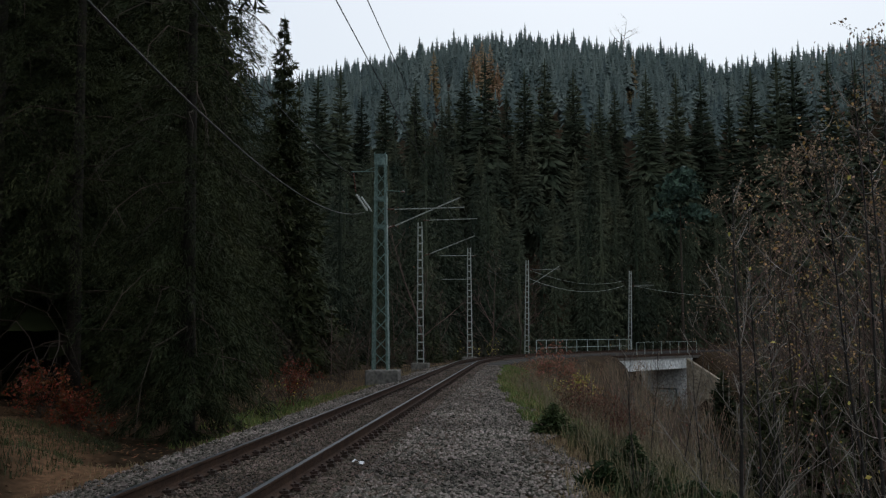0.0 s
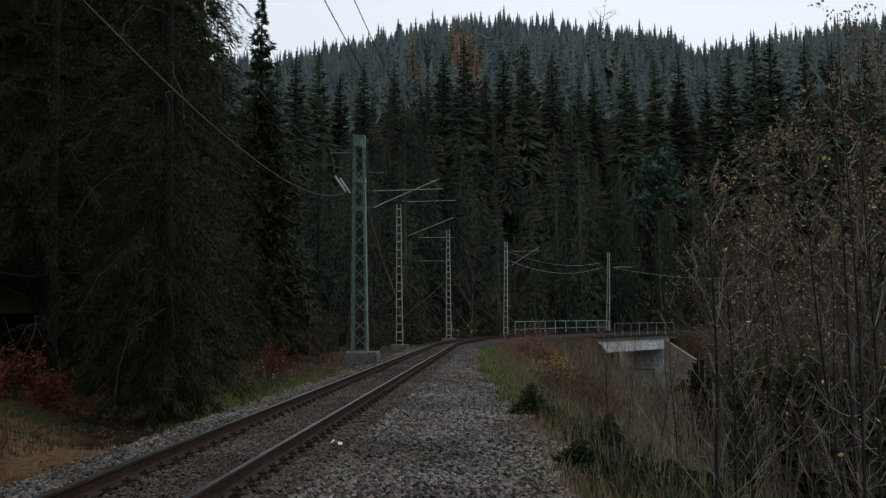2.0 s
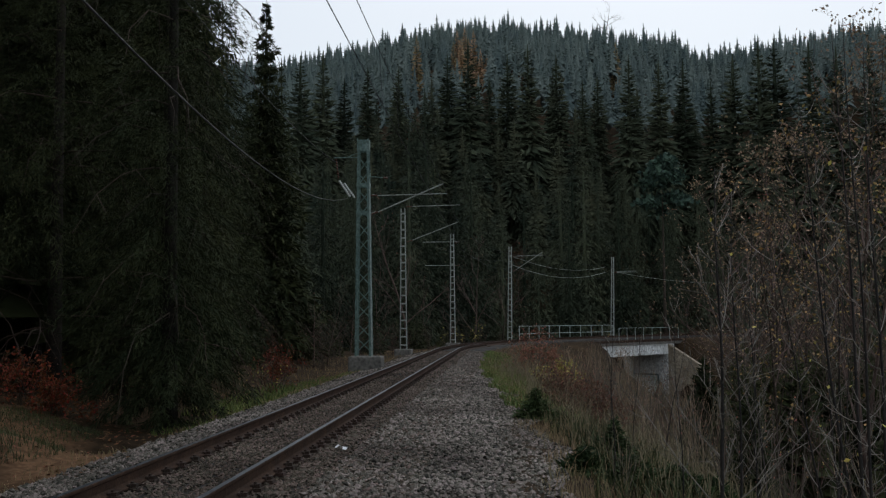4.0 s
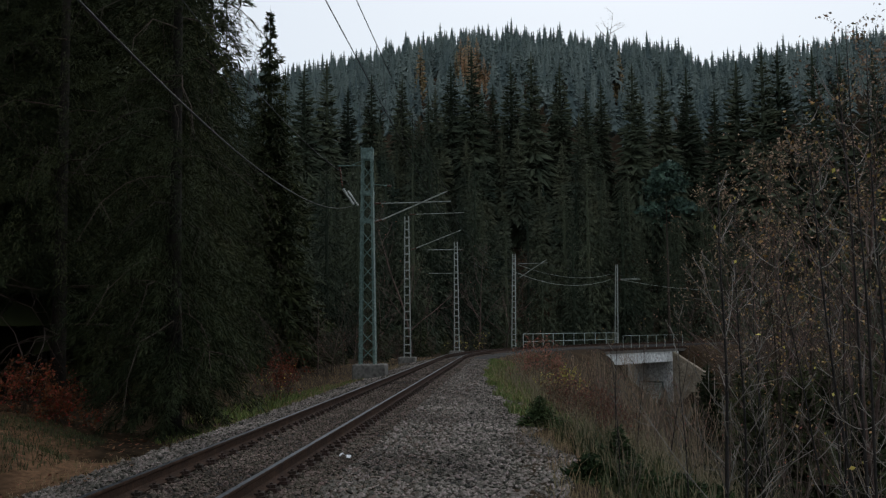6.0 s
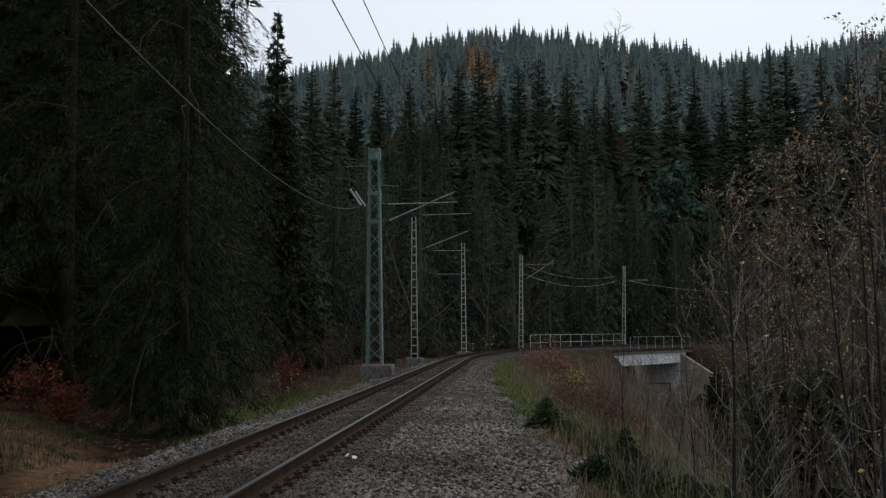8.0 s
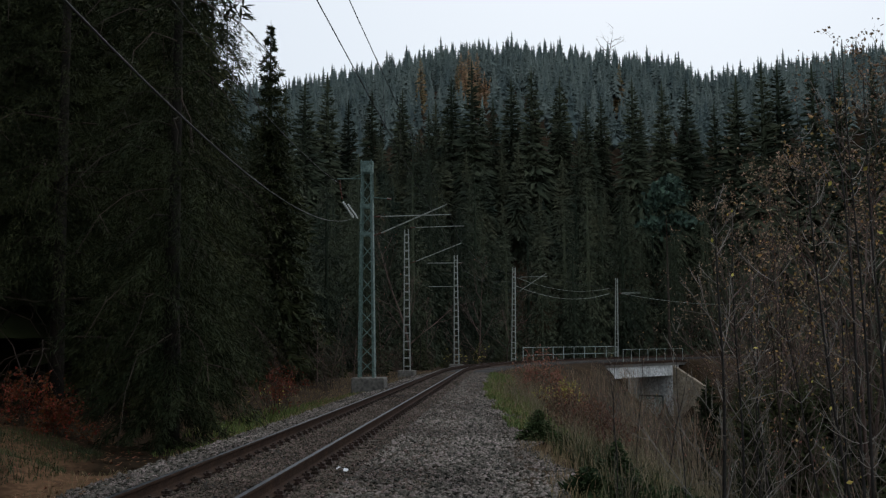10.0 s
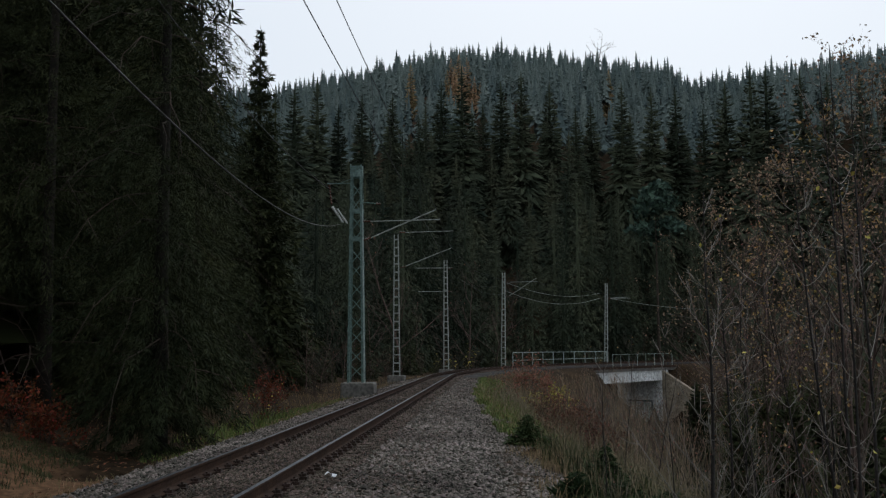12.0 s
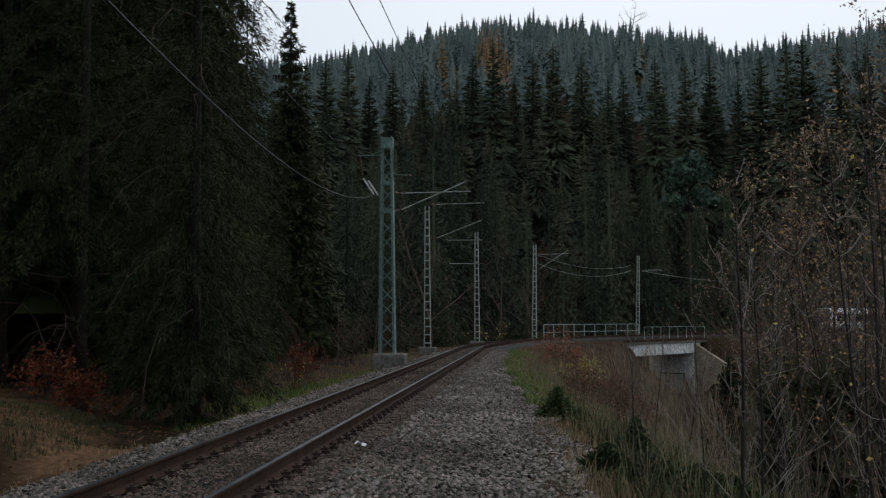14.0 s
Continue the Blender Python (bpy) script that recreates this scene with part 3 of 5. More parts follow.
def wire(name, label, p, q, sag, r, material=None, n=14, group="overhead wires"):
    b = Build()
    p, q = np.array(p, float), np.array(q, float)
    u = np.linspace(0, 1, n)
    pts = p + (q - p) * u[:, None]
    pts[:, 2] -= sag * 4 * u * (1 - u)
    b.tube(pts, r, 6)
    return solid(name, b, material or WIRE, label, "wire", group=group, smooth=True), pts


M1 = lattice_mast(-3.05, 49.0, 0.22, 4, 10.66)
cantilever(M1, 3.95, 6.95, 8.45, 7.9)
M2 = channel_mast(-1.70, 75.0, -0.10, 6, 10.6)
cantilever(M2, 4.15, 8.05, 9.5, 10.75)
M3 = channel_mast(2.62, 98.0, -0.1, 15, 10.7, label="pale grey channel mast at the start of the bend")
cantilever(M3, -3.0, 9.8, 10.0, 7.6)
M4 = channel_mast(9.53, 113.8, -0.15, 25, 10.7, 1.0, label="pale grey channel mast beside the bridge approach")
cantilever(M4, 3.9, 7.9, 10.0, 9.6)
M5 = channel_mast(26.16, 139.9, -0.2, 40, 11.2, 1.5, label="pale grey channel mast by the bridge railing")
cantilever(M5, 3.6, 9.0, 9.2, 9.0)

span = [((-2.75, 0.0), 8.25, 6.75), ((0.95, 49.0), 8.65, 6.9), ((2.6, 75.0), 9.4, 7.4), ((6.2, 97.0), 9.2, 7.3), ((13.0, 112.0), 9.4, 7.4), ((28.8, 137.2), 9.2, 7.4), ((66.0, 171.0), 9.2, 7.4)]
for (pa, ma, ca), (pb, mb, cb) in zip(span, span[1:]):
    _, up = wire("messenger_wire", "dark metal messenger wire above the track", (*pa, ma), (*pb, mb), 0.35, 0.010)
    _, dn = wire("contact_wire", "dark copper contact wire above the track", (pa[0] + (0.14 if pa[1] == 0 else 0), pa[1], ca), (*pb, cb), 0.02, 0.010)
    for i in (3, 6, 7, 10):
        b = Build()
        b.tube([up[i], dn[i]], 0.004, 4)
        solid("dropper_wire", b, WIRE, "thin dropper wire between messenger and contact wire", "wire", group="droppers")
wire("feeder_cable", "thick grey feeder cable sagging beside the track", (-4.4, -3.0, 7.0), (-3.85, 49, 8.0), 1.8, 0.016, CABLE, 40)
wire("feeder_cable", "thin dark feeder wire high beside the track", (-8.0, -3.0, 14.2), (-4.45, 49, 9.8), 1.8, 0.014, WIRE, 24)
wire("feeder_cable", "thin feeder wire between the masts", (-4.45, 49, 9.8), (-3.0, 75, 9.5), 0.4, 0.010)
wire("feeder_cable", "thin feeder wire between the masts", (1.5, 98, 9.2), (9.0, 114, 9.0), 0.4, 0.012)
wire("feeder_cable", "feeder wire sagging towards the bridge", (9.6, 113.8, 8.6), (25.4, 139.9, 8.9), 1.2, 0.024, GREYPAINT)
wire("feeder_cable", "feeder wire sagging towards the bridge", (9.6, 113.8, 9.6), (25.4, 139.9, 9.6), 1.0, 0.02, GREYPAINT)
wire("feeder_cable", "feeder wire sagging beyond the bridge", (26.8, 139.9, 8.9), (62, 172, 9.3), 1.2, 0.024, GREYPAINT)


# ---- bridge ----
def arc_point(s, d, z):
    x, y, _ = on_track(s, d)
    return (x, y, z)


def swept(sections, s0, s1, n, mi=0):
    """A closed section (d, z) swept along the track."""
    b = Build()
    k = len(sections)
    v = [arc_point(s0 + (s1 - s0) * i / n, d, z) for i in range(n + 1) for d, z in sections]
    f = [(i * k + j, i * k + (j + 1) % k, (i + 1) * k + (j + 1) % k, (i + 1) * k + j) for i in range(n) for j in range(k)]
    f += [tuple(range(k))[::-1], tuple(n * k + j for j in range(k))]
    b.add(v, f, mi)
    return b


bridge = thing("railway_bridge", "short concrete railway bridge over a gap in the embankment", "bridge", kind="structure")
part("deck_beam", swept([(2.55, -1.25), (3.05, -1.25), (3.05, -2.65), (2.55, -2.65)], BR0 - 0.1, BR1 + 0.2, 8), CONCRETE_W, bridge, "pale concrete edge beam")
part("deck_beam", swept([(-3.2, -1.25), (-2.7, -1.25), (-2.7, -2.65), (-3.2, -2.65)], BR0 - 1.5, BR1 + 0.2, 8), CONCRETE_W, bridge)
part("deck_slab", swept([(-3.2, -0.62), (3.2, -0.62), (3.2, -1.24), (-3.2, -1.24)], BR0 - 4, BR1 + 4, 10), CONCRETE, bridge, "stained concrete deck slab")
part("cornice", swept([(3.06, -0.55), (3.32, -0.55), (3.32, -0.85), (3.06, -0.85)], BR0 - 4, BR1 + 4, 10), RAIL_RUST, bridge, "rust-stained cornice")
part("abutment", swept([(-4.2, -1.26), (3.0, -1.26), (3.0, -11), (-4.2, -11)], BR1 - 0.3, BR1 + 1.6, 2), CONCRETE_W, bridge, "pale concrete abutment wall")
part("abutment", swept([(-4.2, -1.26), (3.0, -1.26), (3.0, -11), (-4.2, -11)], BR0 - 2.0, BR0 - 0.6, 2), CONCRETE_W, bridge)
b = Build()
wing = []
for st in (BR1 - 0.28, BR1 + 0.5):
    wing += [arc_point(st, 3.02, -1.3), arc_point(st, 8.0, -4.2), arc_point(st, 8.0, -11), arc_point(st, 3.02, -11)]
b.add(wing, [(0, 1, 2, 3), (7, 6, 5, 4), (0, 4, 5, 1), (1, 5, 6, 2), (2, 6, 7, 3), (3, 7, 4, 0)])
part("wing_wall", b, STONE, bridge, "stained pale brown stone wing wall")
# sprayed outline on the abutment
b = Build()
for (d0, z0, d1, z1) in ((-2.4, -5.6, 1.4, -5.6), (1.4, -5.6, 1.4, -8.2)):
    p, q = arc_point(BR1 - 0.33, d0, z0), arc_point(BR1 - 0.33, d1, z1)
    beam(b, p, q, 0.22)
part("sprayed_outline", b, GRAFFITI, bridge, "dark sprayed paint outline")
b = Build()
for (d0, z0, d1, z1) in ((-2.2, -5.95, 0.9, -5.95), (0.95, -5.95, 0.95, -7.9), (-2.0, -6.7, 0.2, -6.7)):
    beam(b, arc_point(BR1 - 0.33, d0, z0), arc_point(BR1 - 0.33, d1, z1), 0.2)
part("sprayed_outline", b, PAINT_TEAL, bridge, "pale teal sprayed paint")


def railing(s0, s1, d, z_foot, z_top, posts, label, mid=(0.45,), r=0.035):
    t = thing("bridge_railing", label, "railing", "railings on the bridge")
    for i in range(posts):
        s = s0 + (s1 - s0) * i / (posts - 1)
        b = Build()
        x, y, a = on_track(s, d)
        b.box(0, 0, (z_foot + z_top) / 2, r * 2.1, r * 2.1, z_top - z_foot, 0, pose(x, y, 0, 0, 0, -math.degrees(a)), 0.008)
        part("post", b, RAILPAINT, t)
    for z in (z_top, *[z_foot + (z_top - z_foot) * q for q in mid]):
        b = Build()
        b.tube([arc_point(s0 + (s1 - s0) * i / 12, d, z) for i in range(13)], r, 6)
        part("handrail" if z == z_top else "mid_rail", b, RAILPAINT, t)
    return t


railing(RAD * (radians(26.9) - A0), RAD * (radians(40.2) - A0), -3.3, -0.25, 1.42, 10, "pale green painted steel railing on the outer side of the bend")
railing(RAD * (radians(34.9) - A0), RAD * (radians(43.7) - A0), 3.1, -0.75, 1.05, 8, "thin grey steel railing above the bridge beam", (), 0.022)


# ---- conifers ----
def spruce_crown(seed, H, R, whorls, per, sprays, length, width, droop=0.55, low=0.08, taper=0.85, hang=0.5, ragged=0.3, twist=0.3, fine=0.0, skirt=0.0, core=0.0):
    """fine: up to this share of the height the sprays are small and many; skirt: the crown draws in below it."""
    rng = np.random.default_rng(seed)
    P, D, U, L, Wd = [], [], [], [], []
    for i in range(whorls):
        t = low + (1 - low) * (i + rng.random() * 0.6) / whorls
        r = R * max(0.04, (1 - t)) ** taper * (1 - ragged / 2 + ragged * rng.random())
        coarse = t > fine > 0
        if skirt and t < skirt:
            r *= 0.45 + 0.55 * t / skirt
        k = max(3, int(per * (0.6 + 0.4 * (1 - t)) + rng.random()))
        ph0 = rng.random() * 6.28
        for j in range(k):
            ph = ph0 + 6.283 * j / k + rng.normal() * 0.25
            zb = H * min(t + rng.normal() * 0.45 / whorls, 0.985)
            rr = r * (0.65 + 0.5 * rng.random())
            out = np.array([math.cos(ph), math.sin(ph), 0])
            lat = np.array([-math.sin(ph), math.cos(ph), 0])
            ns = max(4, int(sprays * (0.35 + 0.65 * rr / R) * (0.16 if coarse else 1)))
            q = 0.06 + 0.94 * rng.random(ns) ** 0.75
            q[0] = 1.0
            rise = (0.45 if t > 0.75 else 0.12) * rr
            zz = zb + rise * q - droop * rr * q ** 2 + 0.18 * rr * q ** 4
            sd = np.where(rng.random(ns) < 0.5, -1, 1) * rng.random(ns)
            base = out * (rr * q)[:, None] + lat * (sd * 0.16 * rr * (1.1 - q))[:, None]
            base[:, 2] += zz + rng.normal(size=ns) * 0.04 * rr
            dr = out * (0.5 + 0.5 * q)[:, None] + lat * (sd * 1.1)[:, None] + rng.normal(size=(ns, 3)) * 0.55
            dr[:, 2] += -hang * (0.4 + rng.random(ns)) * (1.2 - t)
            dr /= np.linalg.norm(dr, axis=1)[:, None]
            P.append(base)
            D.append(dr)
            sc = (0.3 + 0.7 * (1 - t)) * (0.7 + 0.6 * rng.random(ns)) * (2.5 if coarse else 1)
            L.append(length * sc)
            Wd.append(width * sc * (1.6 if coarse else 1))
    # leader
    P.append(np.array([[0, 0, H * 0.96], [0, 0, H * 0.985]]))
    D.append(np.array([[0.03, 0, 1.0], [0, 0.03, 1.0]]))
    L.append(np.array([0.04 * H, 0.03 * H]))
    Wd.append(np.array([width * 0.6, width * 0.5]))
    P, D, L, Wd = np.concatenate(P), np.concatenate(D), np.concatenate(L), np.concatenate(Wd)
    side = np.cross(D, rng.normal(size=D.shape) * twist + np.array([0, 0, 1.0]))
    side /= np.linalg.norm(side, axis=1)[:, None] + 1e-9
    mid = P + D * (L * 0.45)[:, None]
    mid[:, 2] -= L * 0.06
    tip = P + D * L[:, None]
    tip[:, 2] -= L * 0.2 * hang
    w = (side * Wd[:, None] * 0.5)
    b = Build()
    b.many(np.stack([P, mid - w, tip, mid + w], 1), [(0, 1, 2), (0, 2, 3)])
    if core:
        crown_core(b, rng, H, R, low, taper, core, 9, 9)
    return b


def crown_core(b, rng, H, R, low, taper, share=0.6, sides=8, rings=6):
    """The dense shaded inside of a conifer, uneven in outline."""
    t = low + (0.97 - low) * np.linspace(0, 1, rings)
    v = []
    for q in t:
        for j in range(sides):
            a = 6.283 * j / sides + rng.normal() * 0.15
            r = share * R * (1 - q) ** taper * (0.75 + 0.5 * rng.random())
            v.append((r * math.cos(a), r * math.sin(a), H * (q + rng.normal() * 0.01)))
    b.add(v, [(i * sides + j, i * sides + (j + 1) % sides, (i + 1) * sides + (j + 1) % sides, (i + 1) * sides + j) for i in range(rings - 1) for j in range(sides)])


def frond_crown(seed, H, R, whorls, per, low=0.05, taper=0.75, ragged=0.35, lat=1, width=0.42, sag=0.42, core=0.3):
    """A conifer seen from afar: every branch is a folded, drooping frond with side fronds."""
    rng = np.random.default_rng(seed)
    B, A, L, T = [], [], [], []
    for i in range(whorls):
        k = max(4, int(per * (1.0 - 0.35 * i / whorls) + rng.random()))
        t = low + (0.975 - low) * (np.full(k, i) + 0.9 * rng.random(k)) / whorls
        ph = rng.random() * 6.283 + 6.283 * np.arange(k) / k + rng.normal(size=k) * 0.25
        ln = (R * (1 - t) ** taper + 0.012 * H * 0.5) * (1 - ragged / 2 + ragged * rng.random(k))
        base = np.stack([np.zeros(k), np.zeros(k), t * H], -1)
        B.append(base)
        A.append(ph)
        L.append(ln)
        T.append(t)
        for sgn in (-1, 1) if lat else ():
            f = 0.25 + 0.25 * rng.random(k)
            B.append(base + np.stack([np.cos(ph), np.sin(ph), np.zeros(k)], -1) * (ln * f)[:, None] + np.array([0, 0, 1.0]) * (ln * (0.06 - 0.2 * (1 - t) * f))[:, None])
            A.append(ph + sgn * (0.55 + 0.3 * rng.random(k)))
            L.append(ln * (0.5 + 0.25 * rng.random(k)))
            T.append(t)
    B, A, L, T = np.concatenate(B), np.concatenate(A), np.concatenate(L), np.concatenate(T)
    n = len(A)
    out = np.stack([np.cos(A), np.sin(A), np.zeros(n)], -1)
    side = np.stack([-np.sin(A), np.cos(A), np.zeros(n)], -1)
    up = np.array([0, 0, 1.0])
    tipz = L * (-sag * (1 - T) * (0.6 + 0.8 * rng.random(n)) + 0.35 * T)
    mid = B + out * (0.5 * L)[:, None] + up * (tipz * 0.32 + 0.05 * L)[:, None]
    w = width * L * (0.75 + 0.5 * rng.random(n)) * 0.5
    drop = up * (w * (0.75 + 0.5 * rng.random(n)))[:, None]
    fw = 0.42 + 0.25 * rng.random(n)
    e1 = B + out * (fw * L)[:, None] + side * w[:, None] + up * (tipz * 0.3)[:, None] - drop
    e2 = B + out * (fw[::-1] * L)[:, None] - side * w[:, None] + up * (tipz * 0.3)[:, None] - drop
    tip = B + out * L[:, None] + up * tipz[:, None]
    v = np.stack([B, e1, mid, e2, tip], 1)
    v[:, 1:] += rng.normal(size=(n, 4, 3)) * (L * 0.03)[:, None, None]
    b = Build()
    b.many(v, [(0, 1, 2), (0, 2, 3), (1, 4, 2), (2, 4, 3)])
    b.tube([(0, 0, H * 0.9), (0, 0, H * 1.0)], [0.008 * H, 0.002 * H], 4)
    if core:
        crown_core(b, rng, H, R, low, taper, core)
    return b


def trunk(H, r, seed, sides=7, n=6):
    rng = np.random.default_rng(seed)
    b = Build()
    z = np.linspace(-0.5, H * 0.97, n)
    pts = np.stack([rng.normal(size=n) * 0.02 * r, rng.normal(size=n) * 0.02 * r, z], -1)
    b.tube(pts, np.maximum(r * (1 - z / H * 0.97), 0.015) * np.where(z < 0, 1.25, 1.0), sides)
    return b


def dead_limbs(b, seed, z0, z1, n, reach):
    rng = np.random.default_rng(seed)
    for i in range(n):
        z, ph, L = z0 + (z1 - z0) * rng.random(), rng.random() * 6.283, reach * (0.4 + 0.6 * rng.random())
        o = np.array([math.cos(ph), math.sin(ph), 0])
        q = np.linspace(0, 1, 6)[:, None]
        pts = np.array([0, 0, z]) + o * L * q + np.array([0, 0, 1]) * L * (0.1 * q - 0.75 * q ** 3) + rng.normal(size=(6, 3)) * 0.03 * L
        b.tube(pts, np.linspace(0.028, 0.006, 6), 4)
        for k in (2, 3, 4):
            e = pts[k] + rng.normal(size=3) * 0.25 * L + np.array([0, 0, -0.25 * L])
            b.tube([pts[k], (pts[k] + e) / 2 + rng.normal(size=3) * 0.03, e], [0.012, 0.008, 0.004], 3)


def make_conifer(name, label, H, R, seed, group, needles=NEEDLE, **kw):
    t = thing(name, label, "spruce tree", group, pose(0, 0, -300))
    tb = trunk(H, H * (0.0065 if "skirt" in kw else 0.009) + 0.02, seed)
    if kw.pop("limbs", 0):
        for k in range(24):
            db = Build()
            dead_limbs(db, seed * 100 + k, H * 0.05, H * 0.45, 1, R * 1.15)
            part("dead_branch", db, TWIG, t, "bare grey-brown dead branch")
    part("trunk", tb, BARK, t, smooth=True)
    part("crown", frond_crown(seed, H, R, **kw) if "sprays" not in kw else spruce_crown(seed, H, R, **kw), needles, t)
    return t


def plant(proto, x, y, scale=1.0, turn=0.0, label="", z=None, lean=0.0):
    m = pose(x, y, gz(x, y) - 0.05 if z is None else z, lean, 0, turn)
    proto.scale = (1, 1, 1)
    t = copy_thing(proto, m)
    t.scale = (scale, scale, scale)
    if label:
        t["label"] = label
    return t


def discard(t):
    for o in (*t.children_recursive, t):
        bpy.data.objects.remove(o)


# edge of the forest beside the track
near = [make_conifer("spruce_tree", "tall dark green spruce with drooping branches at the forest edge", H, R, 11 + i, "forest edge spruces", whorls=50, per=12, sprays=240, length=0.22, width=0.028, low=low, hang=0.75, limbs=1, fine=0.45, skirt=0.12, twist=0.9, taper=0.65, droop=0.8)
        for i, (H, R, low) in enumerate(((28, 3.1, 0.012), (30, 4.4, 0.15), (26, 3.7, 0.02)))]
rear = [make_conifer("spruce_tree", "dark spruce deep in the forest", H, R, 41 + i, "forest spruces", whorls=34, per=9, low=low, core=0) for i, (H, R, low) in enumerate(((27, 3.9, 0.04), (24, 3.7, 0.12)))]
edge = [(-6.85, 26.8, 0, 1.0, 20), (-9.0, 34.5, 2, 1.0, 140), (-11.2, 30.3, 1, 1.0, 60), (-9.3, 42.0, 0, 0.86, 250), (-14.2, 31.5, 1, 1.05, 10), (-10.3, 50.0, 2, 0.80, 33)]
for x, y, k, sc, turn in edge:
    plant(near[k], x, y, sc, turn)
rng = np.random.default_rng(5)
for i in range(64):
    x, y = -14 - 30 * rng.random() ** 1.2, 29 + 50 * rng.random()
    if x / y > -0.22 or (x > -16.5 and y < 36):
        continue
    plant(rear[i % 2], x, y, 0.85 + 0.4 * rng.random(), 360 * rng.random())
# unseen spruces added beside and behind the walker, to shade the forest edge
for i in range(26):
    x, y = -12.5 - 22 * rng.random(), -14 + 38 * rng.random()
    if x / max(y, 1) < -0.62:
        plant(rear[i % 2], x, y, 0.9 + 0.3 * rng.random(), 360 * rng.random())
for t in rear:
    discard(t)
lone = make_conifer("spruce_tree", "slender dark spruce standing above the forest edge", 22.4, 3.5, 31, "forest edge spruces", whorls=52, per=11, sprays=75, length=0.75, width=0.17, low=0.04, taper=0.9, ragged=0.6, hang=0.5, twist=0.8, core=0.12)
plant(lone, -9.85, 61.0, 1.0, 0)
discard(lone)

# hillside
mid_a = [make_conifer("spruce_tree", "dark green spruce on the wooded hillside", H, R, 51 + i, "hillside spruces", NEEDLE_MID, whorls=48, per=10, low=low, taper=taper, ragged=0.65, width=0.22, sag=1.0, core=0.18)
         for i, (H, R, low, taper) in enumerate(((30, 4.6, 0.05, 0.85), (32, 5.0, 0.05, 0.8), (29, 5.2, 0.04, 0.95), (31, 4.3, 0.08, 0.75)))]
wall_a = [make_conifer("spruce_tree", "dark green spruce beside the bend of the line", H, R, 61 + i, "hillside spruces", NEEDLE_MID, whorls=44, per=9, sprays=17, length=1.15, width=0.24, low=0.04, taper=0.8, ragged=0.6, hang=0.9, droop=0.7, twist=0.8, core=0.1)
          for i, (H, R) in enumerate(((30, 4.8), (29, 4.4), (31, 5.2)))]
rng = np.random.default_rng(7)
placed = []


def free_spot(x, y, gap):
    for px, py in placed:
        if (px - x) ** 2 + (py - y) ** 2 < gap * gap:
            return False
    placed.append((x, y))
    return True


# the tall spruces whose tops stand against the far hill: bearing mark, top height angle, distance
for mark, top, r in ((561, 0.272, 176), (602, 0.278, 186), (640, 0.25, 190), (682, 0.262, 200), (737, 0.262, 205), (784, 0.24, 200), (825, 0.276, 196), (862, 0.291, 190), (900, 0.252, 196), (933, 0.274, 198), (970, 0.284, 192), (1021, 0.272, 200), (1068, 0.245, 196), (1095, 0.25, 204), (1152, 0.268, 196), (1206, 0.262, 200), (1250, 0.260, 204), (1300, 0.236, 200), (1341, 0.262, 198), (1388, 0.274, 194), (1417, 0.273, 200), (1480, 0.268, 196), (1530, 0.26, 200), (1590, 0.262, 200), (1640, 0.26, 205)):
    az = bearing(mark)
    x, y = r * math.sin(az), r * math.cos(az)
    placed.append((x, y))
    k = mark % 4
    plant(mid_a[k], x, y, (1.77 + top * r - gz(x, y)) / (30, 32, 29, 31)[k], mark * 3.0)
# the wall of trees along the outer side of the bend
for row, off in enumerate((-14.5, -20.5)):
    s = 8.0 + 3 * row
    while s < 165:
        x, y, _ = on_track(s, off + rng.normal() * 1.2)
        if free_spot(x, y, 4.2):
            plant(wall_a[int(rng.integers(3))], x, y, (0.55 if s < 30 else 0.72) + 0.32 * rng.random(), 360 * rng.random())
        s += 5.4 + 1.6 * rng.random()


def joined(b, v, faces, x, y, h, turn):
    c, sn = math.cos(turn), math.sin(turn)
    v = v * h
    b.add(np.stack([v[:, 0] * c - v[:, 1] * sn + x, v[:, 0] * sn + v[:, 1] * c + y, v[:, 2] + gz(x, y)], -1), faces)


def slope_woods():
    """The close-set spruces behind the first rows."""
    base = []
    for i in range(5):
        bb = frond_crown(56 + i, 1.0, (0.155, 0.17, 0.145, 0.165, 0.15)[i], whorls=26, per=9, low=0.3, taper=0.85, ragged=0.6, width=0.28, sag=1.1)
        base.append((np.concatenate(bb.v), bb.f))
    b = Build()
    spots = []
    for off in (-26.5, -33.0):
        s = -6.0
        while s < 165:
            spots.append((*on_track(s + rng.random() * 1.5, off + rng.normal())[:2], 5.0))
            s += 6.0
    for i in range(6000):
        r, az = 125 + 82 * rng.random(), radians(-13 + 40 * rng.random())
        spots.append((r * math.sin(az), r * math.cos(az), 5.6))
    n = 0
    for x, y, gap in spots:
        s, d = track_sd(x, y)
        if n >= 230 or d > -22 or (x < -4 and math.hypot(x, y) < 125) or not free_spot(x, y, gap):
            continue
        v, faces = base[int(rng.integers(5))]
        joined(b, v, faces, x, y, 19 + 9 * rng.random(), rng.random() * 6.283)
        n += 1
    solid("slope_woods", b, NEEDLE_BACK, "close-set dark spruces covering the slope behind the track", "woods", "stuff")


slope_woods()


